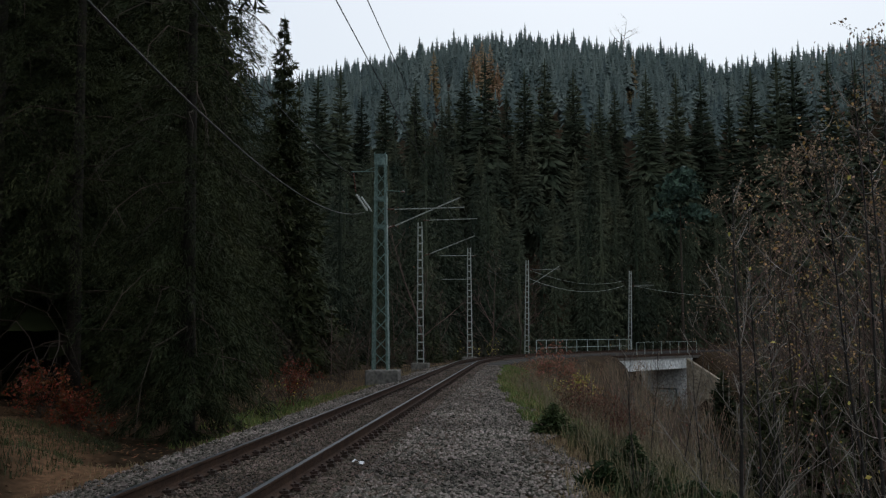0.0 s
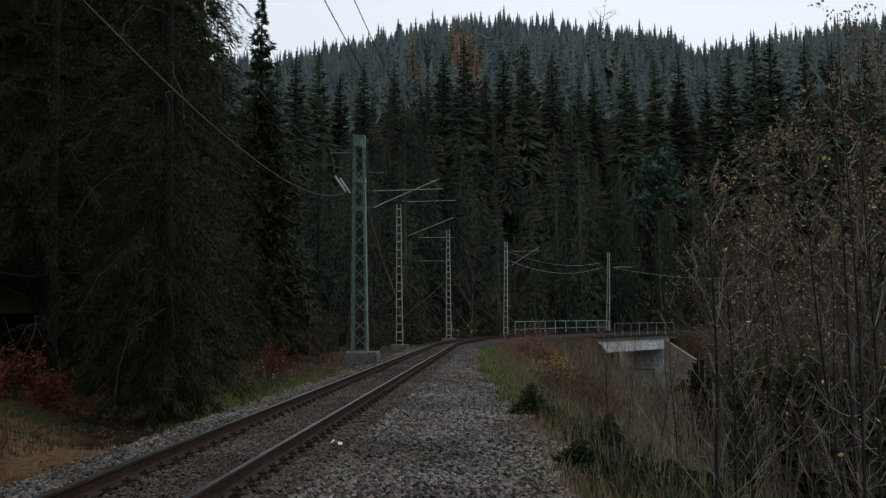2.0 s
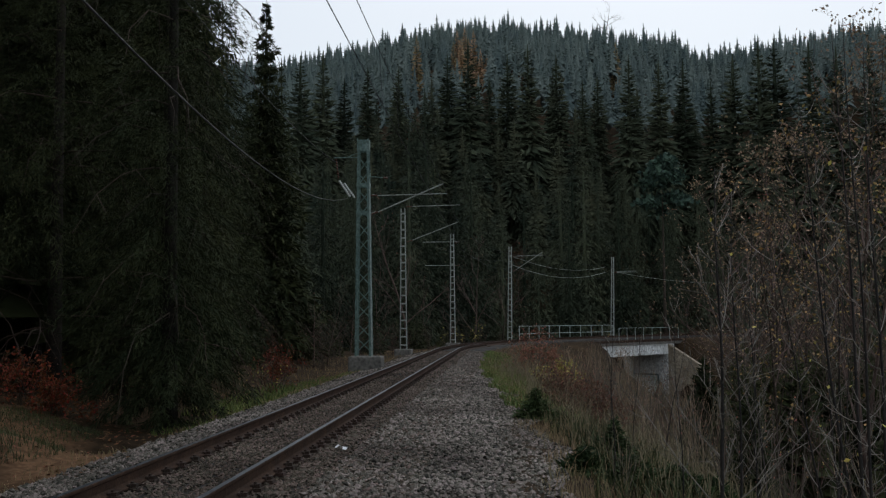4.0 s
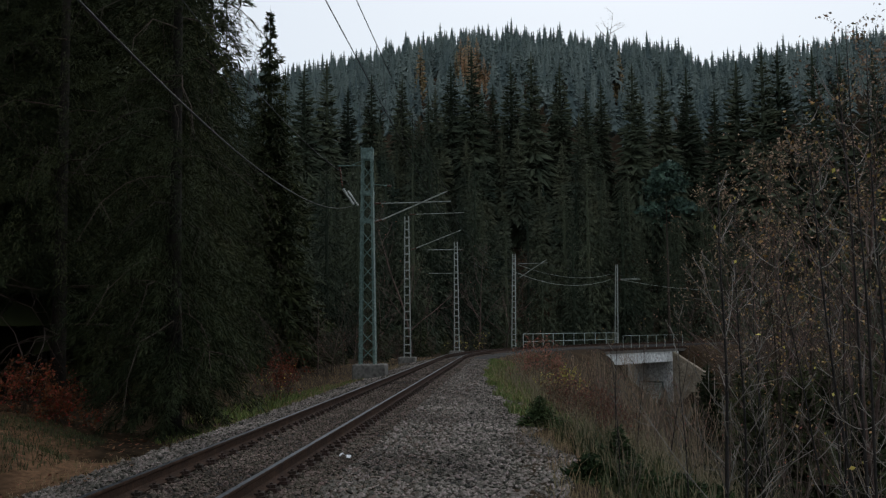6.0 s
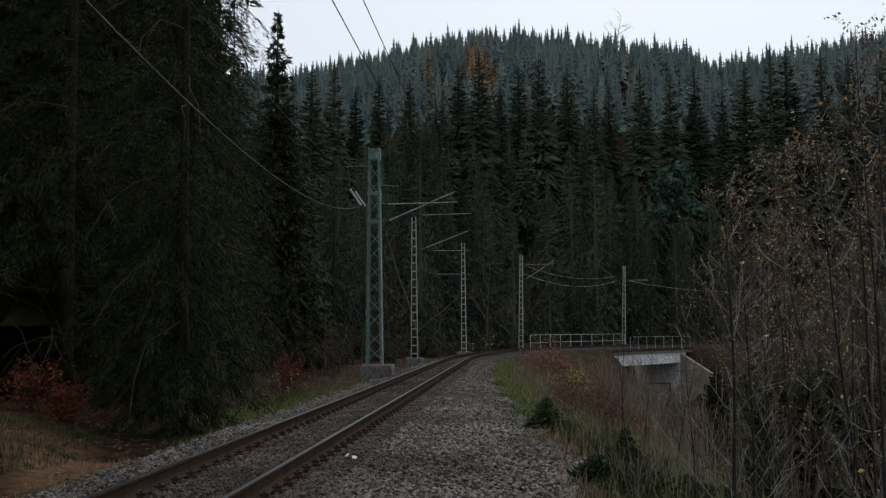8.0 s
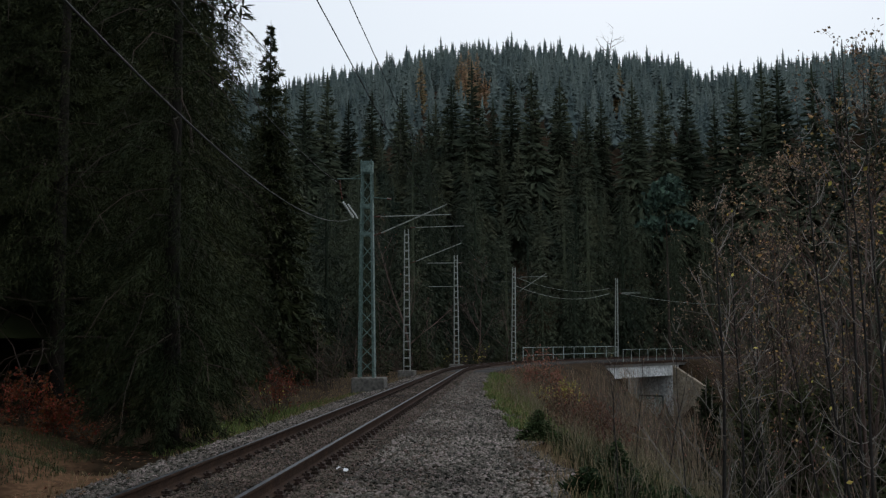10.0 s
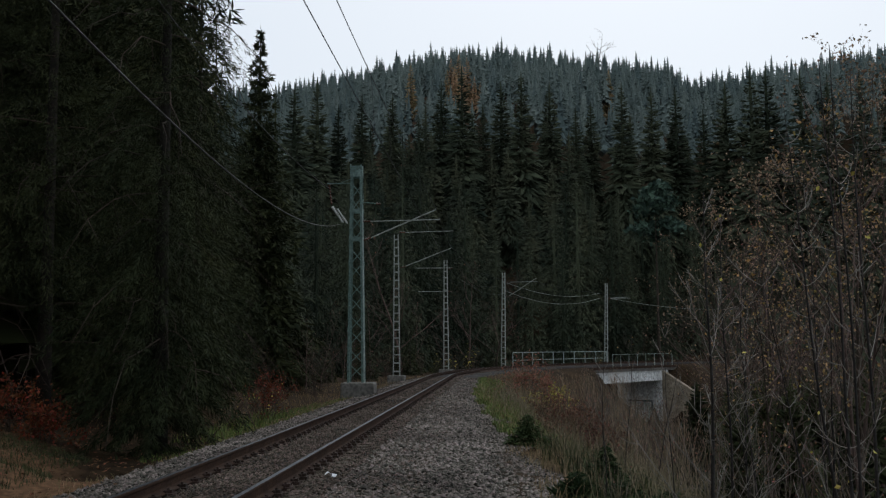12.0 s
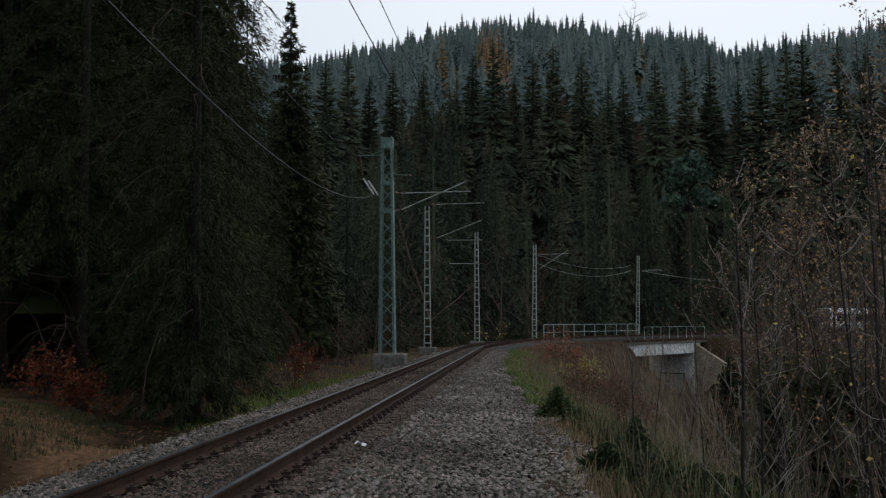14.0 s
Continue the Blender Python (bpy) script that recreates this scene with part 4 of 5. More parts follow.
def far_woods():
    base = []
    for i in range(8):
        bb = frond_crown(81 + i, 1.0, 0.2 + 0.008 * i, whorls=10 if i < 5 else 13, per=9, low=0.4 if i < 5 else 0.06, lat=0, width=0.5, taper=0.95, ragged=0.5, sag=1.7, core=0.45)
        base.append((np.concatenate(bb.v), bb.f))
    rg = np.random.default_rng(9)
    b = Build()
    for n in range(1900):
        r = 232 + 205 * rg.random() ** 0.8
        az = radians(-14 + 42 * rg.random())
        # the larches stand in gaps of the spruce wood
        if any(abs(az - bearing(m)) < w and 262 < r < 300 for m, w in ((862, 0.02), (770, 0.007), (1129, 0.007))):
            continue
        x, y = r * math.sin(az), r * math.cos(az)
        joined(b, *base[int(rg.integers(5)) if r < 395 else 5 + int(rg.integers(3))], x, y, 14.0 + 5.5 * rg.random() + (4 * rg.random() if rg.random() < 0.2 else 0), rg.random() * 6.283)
    solid("far_woods", b, NEEDLE_FAR_HAZED, "dense spruce wood covering the distant hill", "woods", "stuff")


far_woods()

# golden larches near the summit
larch = [make_conifer("larch_tree", "rusty orange autumn larch among the spruces", 22, 3.2, 91 + i, "autumn larches", LARCH, whorls=26, per=8, low=0.1, ragged=0.6, width=0.25, sag=0.6, core=0) for i in range(2)]
for mark, r, top in ((857, 304, 0.300), (843, 306, 0.296), (872, 303, 0.297), (864, 298, 0.288), (850, 296, 0.289), (885, 298, 0.276), (836, 300, 0.284), (896, 294, 0.270), (770, 304, 0.291), (1129, 304, 0.279)):
    az = bearing(mark)
    x, y = r * math.sin(az), r * math.cos(az)
    t = plant(larch[mark % 2], x, y, (1.77 + (top + 0.004) * r - gz(x, y)) / 22.0, mark * 7.0)
    t["category"] = "larch tree"
for t in larch + near + mid_a + wall_a:
    discard(t)


# ---- bare trees and shrubs ----
def grow(b, rng, p, d, L, r, depth, spread, up, ends, seg=4, kids=5, sides=4):
    pts = [p]
    cur = np.array(d, float)
    for i in range(seg):
        cur = cur + rng.normal(size=3) * 0.10 + np.array([0, 0, up * 0.12])
        cur /= np.linalg.norm(cur)
        pts.append(pts[-1] + cur * L / seg)
    pts = np.array(pts)
    b.tube(pts, np.linspace(r, r * 0.35 if depth else 0.0025, seg + 1), sides if r > 0.012 else 3, 0, False)
    ends.append(pts[-1])
    if depth == 0:
        ends.append(pts[seg // 2])
        return
    for k in range(kids):
        f = 0.22 + 0.75 * (k + rng.random()) / kids
        i = min(int(f * seg), seg - 1)
        q = pts[i] + (pts[i + 1] - pts[i]) * (f * seg - i)
        ax = rng.normal(size=3)
        dirn = (pts[i + 1] - pts[i]) / (L / seg)
        ax -= dirn * ax.dot(dirn)
        ax /= np.linalg.norm(ax)
        nd = dirn * math.cos(spread) + ax * math.sin(spread)
        grow(b, rng, q, nd, L * (0.62 - 0.3 * f) * (0.7 + 0.6 * rng.random()), r * (1 - 0.6 * f) * 0.5, depth - 1, spread, up, ends, max(3, seg - 1), max(2, kids - 1), sides)


def leaf_cloud(points, rng, size, droop=0.3):
    k = len(points)
    d = rng.normal(size=(k, 3))
    d[:, 2] -= droop
    d /= np.linalg.norm(d, axis=1)[:, None]
    s = np.cross(d, rng.normal(size=(k, 3)))
    s /= np.linalg.norm(s, axis=1)[:, None]
    L = size * (0.6 + 0.8 * rng.random((k, 1)))
    m = points + d * L * 0.5 + np.cross(d, s) * L * 0.08
    b = Build()
    b.many(np.stack([points, m - s * L * 0.32, points + d * L, m + s * L * 0.32], 1), [(0, 1, 2), (0, 2, 3)])
    return b


def make_bare(name, label, category, group, H, seed, material, depth=3, kids=7, spread=0.7, r=None, stems=1, leaves=0.0, leaf=None, leaf_size=0.09, up=0.6, jitter=0.25, seg=7, twigs=0, bark=None):
    """A leafless woody plant: one trunk with its branches, or several stems from one root."""
    rg = np.random.default_rng(seed)
    t = thing(name, label, category, group, pose(0, 0, -300))
    ends = []
    r = r or H * 0.009
    for k in range(stems):
        d = np.array([rg.normal() * jitter * 0.6, rg.normal() * jitter * 0.6, 1.0])
        d /= np.linalg.norm(d)
        p = np.array([rg.normal() * 0.12 * (stems > 1), rg.normal() * 0.12 * (stems > 1), -0.15])
        if stems > 1:
            b = Build()
            grow(b, rg, p, d, H * (0.75 + 0.3 * rg.random()), r, depth, spread, up, ends, seg, kids)
            part("stem", b, material, t)
            continue
        pts = [p]
        for i in range(seg + 3):
            d = d + rg.normal(size=3) * 0.05 + np.array([0, 0, 0.05])
            d /= np.linalg.norm(d)
            pts.append(pts[-1] + d * H / (seg + 3))
        pts = np.array(pts)
        b = Build()
        b.tube(pts, np.linspace(r, 0.004, len(pts)), 6)
        part("trunk", b, bark or material, t, smooth=True)
        for i in range(kids):
            f = (0.12 + 0.85 * (i + rg.random()) / kids) * (len(pts) - 1)
            j = min(int(f), len(pts) - 2)
            q = pts[j] + (pts[j + 1] - pts[j]) * (f - j)
            ph = 2.4 * i + rg.normal() * 0.4
            nd = np.array([math.cos(ph) * math.sin(spread), math.sin(ph) * math.sin(spread), math.cos(spread)])
            share = f / (len(pts) - 1)
            b = Build()
            L, rr = H * ((0.36 if twigs else 0.48) - (0.25 if twigs else 0.36) * share) * (0.6 + 0.6 * rg.random()), r * (1 - 0.75 * share) * (0.42 if twigs else 0.55)
            if twigs:
                # an arching branch with its twigs as pieces
                cur, bp = nd.copy(), [q]
                for _ in range(6):
                    cur = cur + rg.normal(size=3) * 0.09 + np.array([0, 0, up * 0.14])
                    cur /= np.linalg.norm(cur)
                    bp.append(bp[-1] + cur * L / 6)
                bp = np.array(bp)
                b.tube(bp, np.linspace(rr, 0.003, 7), 4)
                ends.append(bp[-1])
                br = part("branch", b, material, t)
                for c in range(twigs):
                    g = 1 + (c * 5) // twigs
                    side = rg.normal(size=3)
                    tw = (bp[g + 1] - bp[g]) / (L / 6) + side / np.linalg.norm(side) * 0.9
                    b = Build()
                    grow(b, rg, bp[g], tw / np.linalg.norm(tw), L * (0.55 - 0.07 * g) * (0.6 + 0.6 * rg.random()), rr * (0.6 - 0.08 * g), 0, 0.7, up, ends, 4, 0, 3)
                    part("twig", b, material, br)
                continue
            grow(b, rg, q, nd, L, rr, depth - 1, 0.7, up, ends, 6, max(3, kids // 3), 4)
            part("branch", b, material, t)
    if leaves:
        e = np.array(ends)
        e = e[rg.random(len(e)) < min(leaves, 1.0)]
        if leaves > 1:
            e = np.concatenate([e + rg.normal(size=e.shape) * 0.07 for _ in range(int(leaves))])
        part("foliage", leaf_cloud(e, rg, leaf_size), leaf, t)
    return t


# saplings on the embankment
sap = [make_bare("bare_sapling", "bare thin deciduous sapling on the embankment", "sapling", "bare saplings", H, 200 + i, TWIG_PALE if i != 1 else TWIG_RED, 2, 17, 0.95, H * 0.0042, 1, 0.08, OCHRELEAF, 0.06, 1.2, 0.10, twigs=6, bark=SHADED_BARK)
       for i, H in enumerate((6.2, 7.0, 5.2, 8.0))]
rg = np.random.default_rng(21)
# east, north, kind, size
spots = [(6.3, 18.6, 0, 1.0), (4.2, 20.4, 2, 0.6), (9.6, 23.5, 1, 1.2), (11.2, 27.5, 0, 1.3), (8.6, 25.8, 0, 1.0), (5.6, 24.0, 1, 0.6), (3.3, 17.6, 2, 0.5)]
for x, y, k, sc in spots:
    plant(sap[k], x, y, sc, rg.random() * 360)
tall = [make_bare("bare_tree", "tall bare alder with a few ochre leaves", "tree", "bare trees", 10.5, 231 + i, TWIG_RED, 3, 15, 0.8, 0.065, 1, 0.45, OCHRELEAF, 0.09, 0.7, 0.1, bark=TWIG) for i in range(3)]
for i, (x, y, sc) in enumerate(((13.6, 31.5, 1.42), (12.7, 28.6, 1.3), (16.4, 36.5, 1.5), (11.6, 32.5, 1.0), (14.4, 40.5, 1.05))):
    plant(tall[i % 3], x, y, sc, x * 40)
for t in tall:
    discard(t)



def paired_sapling(mark, r, top, thick, seed, foot=0.0, step=0.34, low=0.15, long_arm=0.5, short_arm=0.3, spread=1.0, curl=0.9, twigs=0, leaves=6):
    """A straight young stem with opposite pairs of branches that bend upwards. foot: how far the foot stands east of the top."""
    rg = np.random.default_rng(seed)
    az = bearing(mark)
    x, y = r * math.sin(az) + foot, r * math.cos(az)
    z0 = gz(x, y)
    H = 1.77 + top * r - z0
    t = thing("bare_sapling", "young bare tree with paired upswept branches", "sapling", "bare saplings", pose(x, y, z0))
    thick *= 0.68
    n = 16
    u = np.linspace(0, 1, n)
    pts = np.stack([-foot * u ** 0.8 + 0.02 * np.sin(u * 9 + seed), 0.02 * np.cos(u * 8 + seed), -0.15 + (H + 0.15) * u], -1)
    b = Build()
    b.tube(pts, thick * (1 - 0.85 * u), 8)
    part("trunk", b, SHADED_BARK, t, "smooth bark coloured near-black as in shade", smooth=True)
    tips = [pts[-1]]
    z, k = H * low, 0
    turn = rg.random() * 3
    while z < H * 0.97:
        share = z / H
        c = np.array([np.interp(z, pts[:, 2], pts[:, a]) for a in range(3)])
        L0 = (long_arm + (short_arm - long_arm) * share) * (0.5 + 0.8 * rg.random())
        for side in (0, math.pi):
            if rg.random() < 0.12:
                continue
            ph = turn + side + rg.normal() * 0.2
            L, th, p = L0 * (0.75 + 0.5 * rg.random()), spread * (0.85 + 0.3 * rg.random()), c
            bp = [p]
            for q in range(7):
                d = np.array([math.cos(ph) * math.sin(th), math.sin(ph) * math.sin(th), math.cos(th)])
                p = p + d * L / 7
                bp.append(p)
                th *= 1 - 0.16 * curl
                ph += rg.normal() * 0.05
            bp = np.array(bp)
            rr = max(thick * (1 - 0.85 * share) * 0.3, 0.0036)
            b = Build()
            b.tube(bp, np.linspace(rr, 0.0025, 8), 5)
            br = part("branch", b, TWIG_GREY, t, "pale bare branch")
            tips.append(bp[-1])
            for w in range(twigs):
                g = 2 + (w * 5) // max(twigs, 1)
                side_v = rg.normal(size=3)
                d = (bp[g] - bp[g - 1]) / (L / 7) + side_v / np.linalg.norm(side_v) * 0.6
                b = Build()
                e = bp[g] + d / np.linalg.norm(d) * L * (0.5 - 0.05 * g) * (0.6 + 0.7 * rg.random())
                b.tube([bp[g], (bp[g] + e) / 2 + rg.normal(size=3) * 0.02, e], [rr * 0.5, 0.0035, 0.002], 3)
                part("twig", b, TWIG_GREY, br)
                tips.append(e)
        turn += 1.57 + rg.normal() * 0.2
        z += step * (0.75 + 0.5 * rg.random())
    if leaves:
        e = np.array(tips)
        e = e[rg.choice(len(e), min(leaves, len(e)), replace=False)]
        part("foliage", leaf_cloud(e, rg, 0.045, 1.0), YELLOWLEAF, t, "last pale yellow-green leaves")


for mark, r, top, thick, seed, foot, step, low, la, sa, spread, curl, twigs, leaves in (
        (1304, 11.0, 0.150, 0.040, 701, 0.0, 0.26, 0.12, 1.25, 0.3, 0.85, 0.35, 5, 5),
        (1330, 11.6, 0.130, 0.028, 702, 0.05, 0.30, 0.2, 1.1, 0.3, 0.75, 0.3, 4, 3),
        (1112, 15.0, 0.0, 0.016, 703, 0.0, 0.25, 0.3, 0.35, 0.2, 0.7, 0.5, 0, 0),
        (1455, 10.0, 0.225, 0.030, 704, 0.55, 0.36, 0.25, 0.5, 0.3, 1.25, 0.95, 1, 3),
        (1400, 9.6, 0.07, 0.022, 705, 0.75, 0.3, 0.2, 0.5, 0.3, 1.0, 0.5, 2, 0),
        (1527, 9.6, 0.27, 0.032, 706, 0.2, 0.36, 0.25, 0.5, 0.3, 1.3, 1.0, 1, 5),
        (1547, 9.2, 0.285, 0.028, 707, 0.15, 0.4, 0.25, 0.5, 0.3, 1.2, 0.9, 1, 4),
        (1580, 10.4, 0.26, 0.036, 708, 0.1, 0.3, 0.2, 0.7, 0.35, 1.1, 0.8, 3, 6),
        (1222, 13.5, 0.03, 0.016, 709, 0.1, 0.25, 0.2, 0.6, 0.2, 0.6, 0.3, 2, 0),
        (1370, 13.0, 0.06, 0.018, 710, -0.1, 0.25, 0.2, 0.8, 0.3, 0.7, 0.3, 3, 2),
        (1485, 12.5, 0.17, 0.022, 711, 0.2, 0.28, 0.2, 0.6, 0.3, 0.9, 0.6, 2, 3)):
    paired_sapling(mark, r, top, thick, seed, foot, step, low, la, sa, spread, curl, twigs, leaves)

# shrubs down the slope
shr = [make_bare("shrub", "leafless brown shrub on the embankment slope", "shrub", "slope shrubs", 2.2, 240 + i, (TWIG_RED, STRAW, TWIG_PALE, STRAW)[i], 1, 4, 0.3, 0.011, 8, 0.10 if i % 2 else 0.25, BROWNLEAF, 0.05, 0.6, 0.35, seg=5) for i in range(4)]
n = 0
while n < 120:
    s = -60 + 150 * rg.random() ** 1.1
    d = float(shoulder(s)) + 1.0 + 12 * rg.random() ** 1.1
    x, y, _ = on_track(s, d)
    if y < 13.0 or (x > 8 and y < 16) or BR0 - 6 < s < BR1 + 6:
        continue
    want = min(max(-0.5 - gz(x, y) + 0.5 * rg.random(), 0.9), 4.2)
    plant(shr[int(rg.integers(4))], x, y, want / 2.2, rg.random() * 360)
    n += 1
for i in range(46):
    x, y, _ = on_track(98 + 68 * rg.random(), 4.5 + 9 * rg.random())
    plant(shr[i % 4], x, y, 1.0 + 0.7 * rg.random(), rg.random() * 360)
for t in shr + sap:
    discard(t)

# bare trees between the masts and the forest
brown = [make_bare("bare_tree", "bare brown deciduous tree in front of the dark spruces", "tree", "bare trees", 13.0, 260 + i, TWIG_RED, 3, 14, 0.75, 0.12, 1, 0.12, BROWNLEAF, 0.12, 0.5, 0.12) for i in range(2)]
for mark, r, sc, k in ((752, 101, 1.2, 0), (870, 119, 1.0, 1), (918, 122, 0.95, 0), (700, 88, 0.55, 1), (610, 62, 0.42, 0), (585, 58, 0.33, 1), (650, 72, 0.4, 0), (780, 110, 0.6, 1), (830, 113, 0.55, 0), (960, 131, 0.6, 1), (1240, 175, 0.7, 0), (1180, 168, 0.5, 1), (1370, 100, 1.3, 0), (1300, 105, 1.0, 1), (1330, 82, 0.8, 0), (1375, 74, 1.4, 1), (1420, 84, 1.6, 1), (1475, 76, 1.5, 0)):
    az = bearing(mark)
    plant(brown[k], r * math.sin(az), r * math.cos(az), sc, mark)
for t in brown:
    discard(t)
alder = [make_bare("bare_tree", "brown alder with withered leaves on fine twigs", "tree", "bare trees", 16.0, 280 + i, TWIG_RED, 3, 17, 0.7, 0.11, 1, 2.0, ALDERLEAF, 0.11, 0.6, 0.1, bark=TWIG) for i in range(2)]
for mark, r, top, k in ((1592, 44, 0.25, 0), (1640, 50, 0.25, 1), (1450, 60, 0.172, 1), (1385, 62, 0.168, 0), (1338, 68, 0.142, 1)):
    az = bearing(mark)
    x, y = r * math.sin(az), r * math.cos(az)
    plant(alder[k], x, y, (1.77 + top * r - gz(x, y)) / 16.0, mark)
for t in alder:
    discard(t)

# young spruces and brush in the valley and along the forest edge
bushy = [make_conifer("spruce_tree", "young dark spruce in the valley below the bank", H, R, 450 + i, "valley spruces", NEEDLE, whorls=26, per=9, low=0.02) for i, (H, R) in enumerate(((7.5, 2.2), (9.0, 2.4)))]
rg = np.random.default_rng(33)
n = 0
tries = 0
while n < 62 and tries < 4000:
    tries += 1
    az, r = radians(15.2 + 13 * rg.random()), 30 + 100 * rg.random()
    x, y = r * math.sin(az), r * math.cos(az)
    s, d = track_sd(x, y)
    if d < 8.5 or (az < radians(17.0) and r > 60) or not free_spot(x, y, 3.0):
        continue
    k = n % 2
    tall_to = (-0.6 + 1.3 * rg.random() - gz(x, y)) / (7.5, 9.0)[k]
    plant(bushy[k], x, y, max(0.35, tall_to), 360 * rg.random())
    n += 1
for t in bushy:
    discard(t)
brush = [make_bare("shrub", "leafless brush at the edge of the forest", "shrub", "forest edge brush", 2.6, 470 + i, TWIG, 1, 6, 0.5, 0.008, 8, 0.3, BROWNLEAF, 0.05, 0.4, 0.45, seg=5) for i in range(2)]
for i in range(46):
    s = -30 + 75 * rg.random()
    x, y, _ = on_track(s, -4.4 - 4.5 * rg.random())
    if math.hypot(x + 3.05, y - 49) < 1.6 or math.hypot(x + 1.7, y - 75) < 1.2:
        continue
    plant(brush[i % 2], x, y, 0.5 + 0.8 * rg.random(), rg.random() * 360)
under = [make_conifer("young_spruce", "young dark spruce at the forest edge", 4.2, 1.3, 480 + i, "young spruces", NEEDLE, whorls=18, per=7, sprays=14, length=0.45, width=0.12, hang=0.5, low=0.03, twist=0.6) for i in range(2)]
for i in range(26):
    s = -36 + 90 * rg.random()
    x, y, _ = on_track(s, -7.6 - 5 * rg.random())
    plant(under[i % 2], x, y, 0.6 + 0.8 * rg.random(), rg.random() * 360)
for t in brush + under:
    discard(t)

# coloured shrubs
def leafy(label, x, y, H, leaf, seed, leaves=3.0, stems=7, size=0.07):
    t = make_bare("leafy_shrub", label, "shrub", "autumn shrubs", H, seed, TWIG, 2, 6, 0.7, 0.012, stems, leaves, leaf, size, 0.2, 0.9, seg=5)
    t.matrix_basis = pose(x, y, gz(x, y) - 0.03)


leafy("low beech shrub with copper-red autumn leaves", -10.3, 26.0, 1.35, BEECH, 301, 2, 10, 0.08)
leafy("low beech shrub with copper-red autumn leaves", -9.2, 25.4, 1.0, BEECH, 302, 2, 9, 0.08)
leafy("small red-leaved shrub at the forest edge", -5.75, 38.5, 1.6, BEECH, 303, 3, 7, 0.075)
leafy("thin shrub with sparse yellow leaves by the line", 4.0, 103.0, 2.8, YELLOWLEAF, 307, 0.16, 7, 0.13)
leafy("thin shrub with sparse yellow leaves by the line", 2.6, 101.0, 2.4, YELLOWLEAF, 308, 0.1, 7, 0.13)
leafy("brownish-pink leafy shrub beside the ballast", 5.4, 51.0, 2.3, BROWNLEAF, 304, 3, 9, 0.09)
leafy("brownish-pink leafy shrub beside the ballast", 6.3, 48.5, 1.8, BROWNLEAF, 305, 2, 8, 0.08)
leafy("shrub with bright yellow leaves on the slope", 6.0, 45.0, 1.5, YELLOWLEAF, 306, 0.9, 7, 0.09)

leafy("thin shrub with a few pale yellow leaves at the forest edge", -5.7, 36.8, 1.7, YELLOWLEAF, 309, 0.07, 6, 0.075)
leafy("thin shrub with a few pale yellow leaves at the forest edge", -7.6, 31.5, 1.2, YELLOWLEAF, 310, 0.05, 5, 0.075)
rg = np.random.default_rng(71)
for i in range(16):
    y = 24 + 22 * rg.random()
    x = y * (0.115 + 0.075 * rg.random())
    leafy("dead weeds with dark red-brown withered leaves", x, y, 0.8 + 0.6 * rg.random(), DARKLEAF, 320 + i, 0.9, 8, 0.06)

# young spruces on the slope
for x, y, H, R, seed in ((2.55, 23.4, 0.72, 0.45, 401), (2.45, 15.6, 0.42, 0.4, 402), (3.25, 17.4, 0.72, 0.3, 403), (3.1, 15.3, 0.4, 0.5, 404), (3.9, 15.6, 0.45, 0.55, 405), (4.6, 16.2, 0.5, 0.5, 406)):
    t = make_conifer("young_spruce", "young bushy dark green spruce", H, R, seed, "young spruces", NEEDLE_YOUNG, whorls=15, per=9, sprays=26, length=0.2, width=0.055, hang=0.1, low=0.05, droop=0.2, twist=0.7)
    t.matrix_basis = pose(x, y, gz(x, y) + 0.02)

# lone ragged tree on the skyline
snag = make_bare("bare_tree", "lone ragged bare tree on the skyline", "tree", "bare trees", 31.0, 490, TWIG, 3, 13, 1.1, 0.5, 1, 0.0, None, 0.1, 0.5, 0.1)
az = bearing(1104)
snag.matrix_basis = pose(425 * math.sin(az), 425 * math.cos(az), gz(425 * math.sin(az), 425 * math.cos(az)))

# pine
pine = thing("pine_tree", "tall pine with a bare trunk and blue-green crown", "pine tree", m=pose(38.5, 160.0, gz(38.5, 160) - 0.2))
part("trunk", trunk(29.0, 0.28, 500), TWIG, pine, smooth=True)
rp = np.random.default_rng(501)
b = Build()
for k in range(26):
    ph, z, L = rp.random() * 6.283, 21.0 + 8 * rp.random(), 1.6 + 2.4 * rp.random()
    L *= (30.0 - z) / 8 + 0.2
    c = np.array([math.cos(ph) * L, math.sin(ph) * L, z])
    pts = c + rp.normal(size=(90, 3)) * np.array([0.9, 0.9, 0.35])
    cl = leaf_cloud(pts, rp, 0.8, -0.4)
    b.v.append(np.concatenate(cl.v))
    b.f += [[i + b.n for i in f] for f in cl.f]
    b.mi += cl.mi
    b.n += cl.n
part("crown", b, NEEDLE_PINE, pine)


# ---- grass, litter, leaves ----
def blades(name, count, label, material, seed, place, height, width):
    rg = np.random.default_rng(seed)
    p = place(rg, count)
    k = len(p)
    z = ground(p[:, 0], p[:, 1])
    base = np.stack([p[:, 0], p[:, 1], z - 0.02], -1)
    h = height * (0.4 + 0.9 * rg.random((k, 1)))
    a = rg.random(k) * 6.283
    s = np.stack([np.cos(a), np.sin(a), np.zeros(k)], -1) * width
    bend = rg.normal(size=(k, 3)) * np.array([0.35, 0.35, 0]) * h
    mid = base + bend * 0.35 + np.array([0, 0, 0.6]) * h
    tip = base + bend + np.array([0, 0, 0.95]) * h
    b = Build()
    b.many(np.stack([base - s, base + s, mid + s * 0.7, mid - s * 0.7, tip], 1), [(0, 1, 2, 3), (3, 2, 4)])
    solid(name, b, material, label, "grass", "stuff")


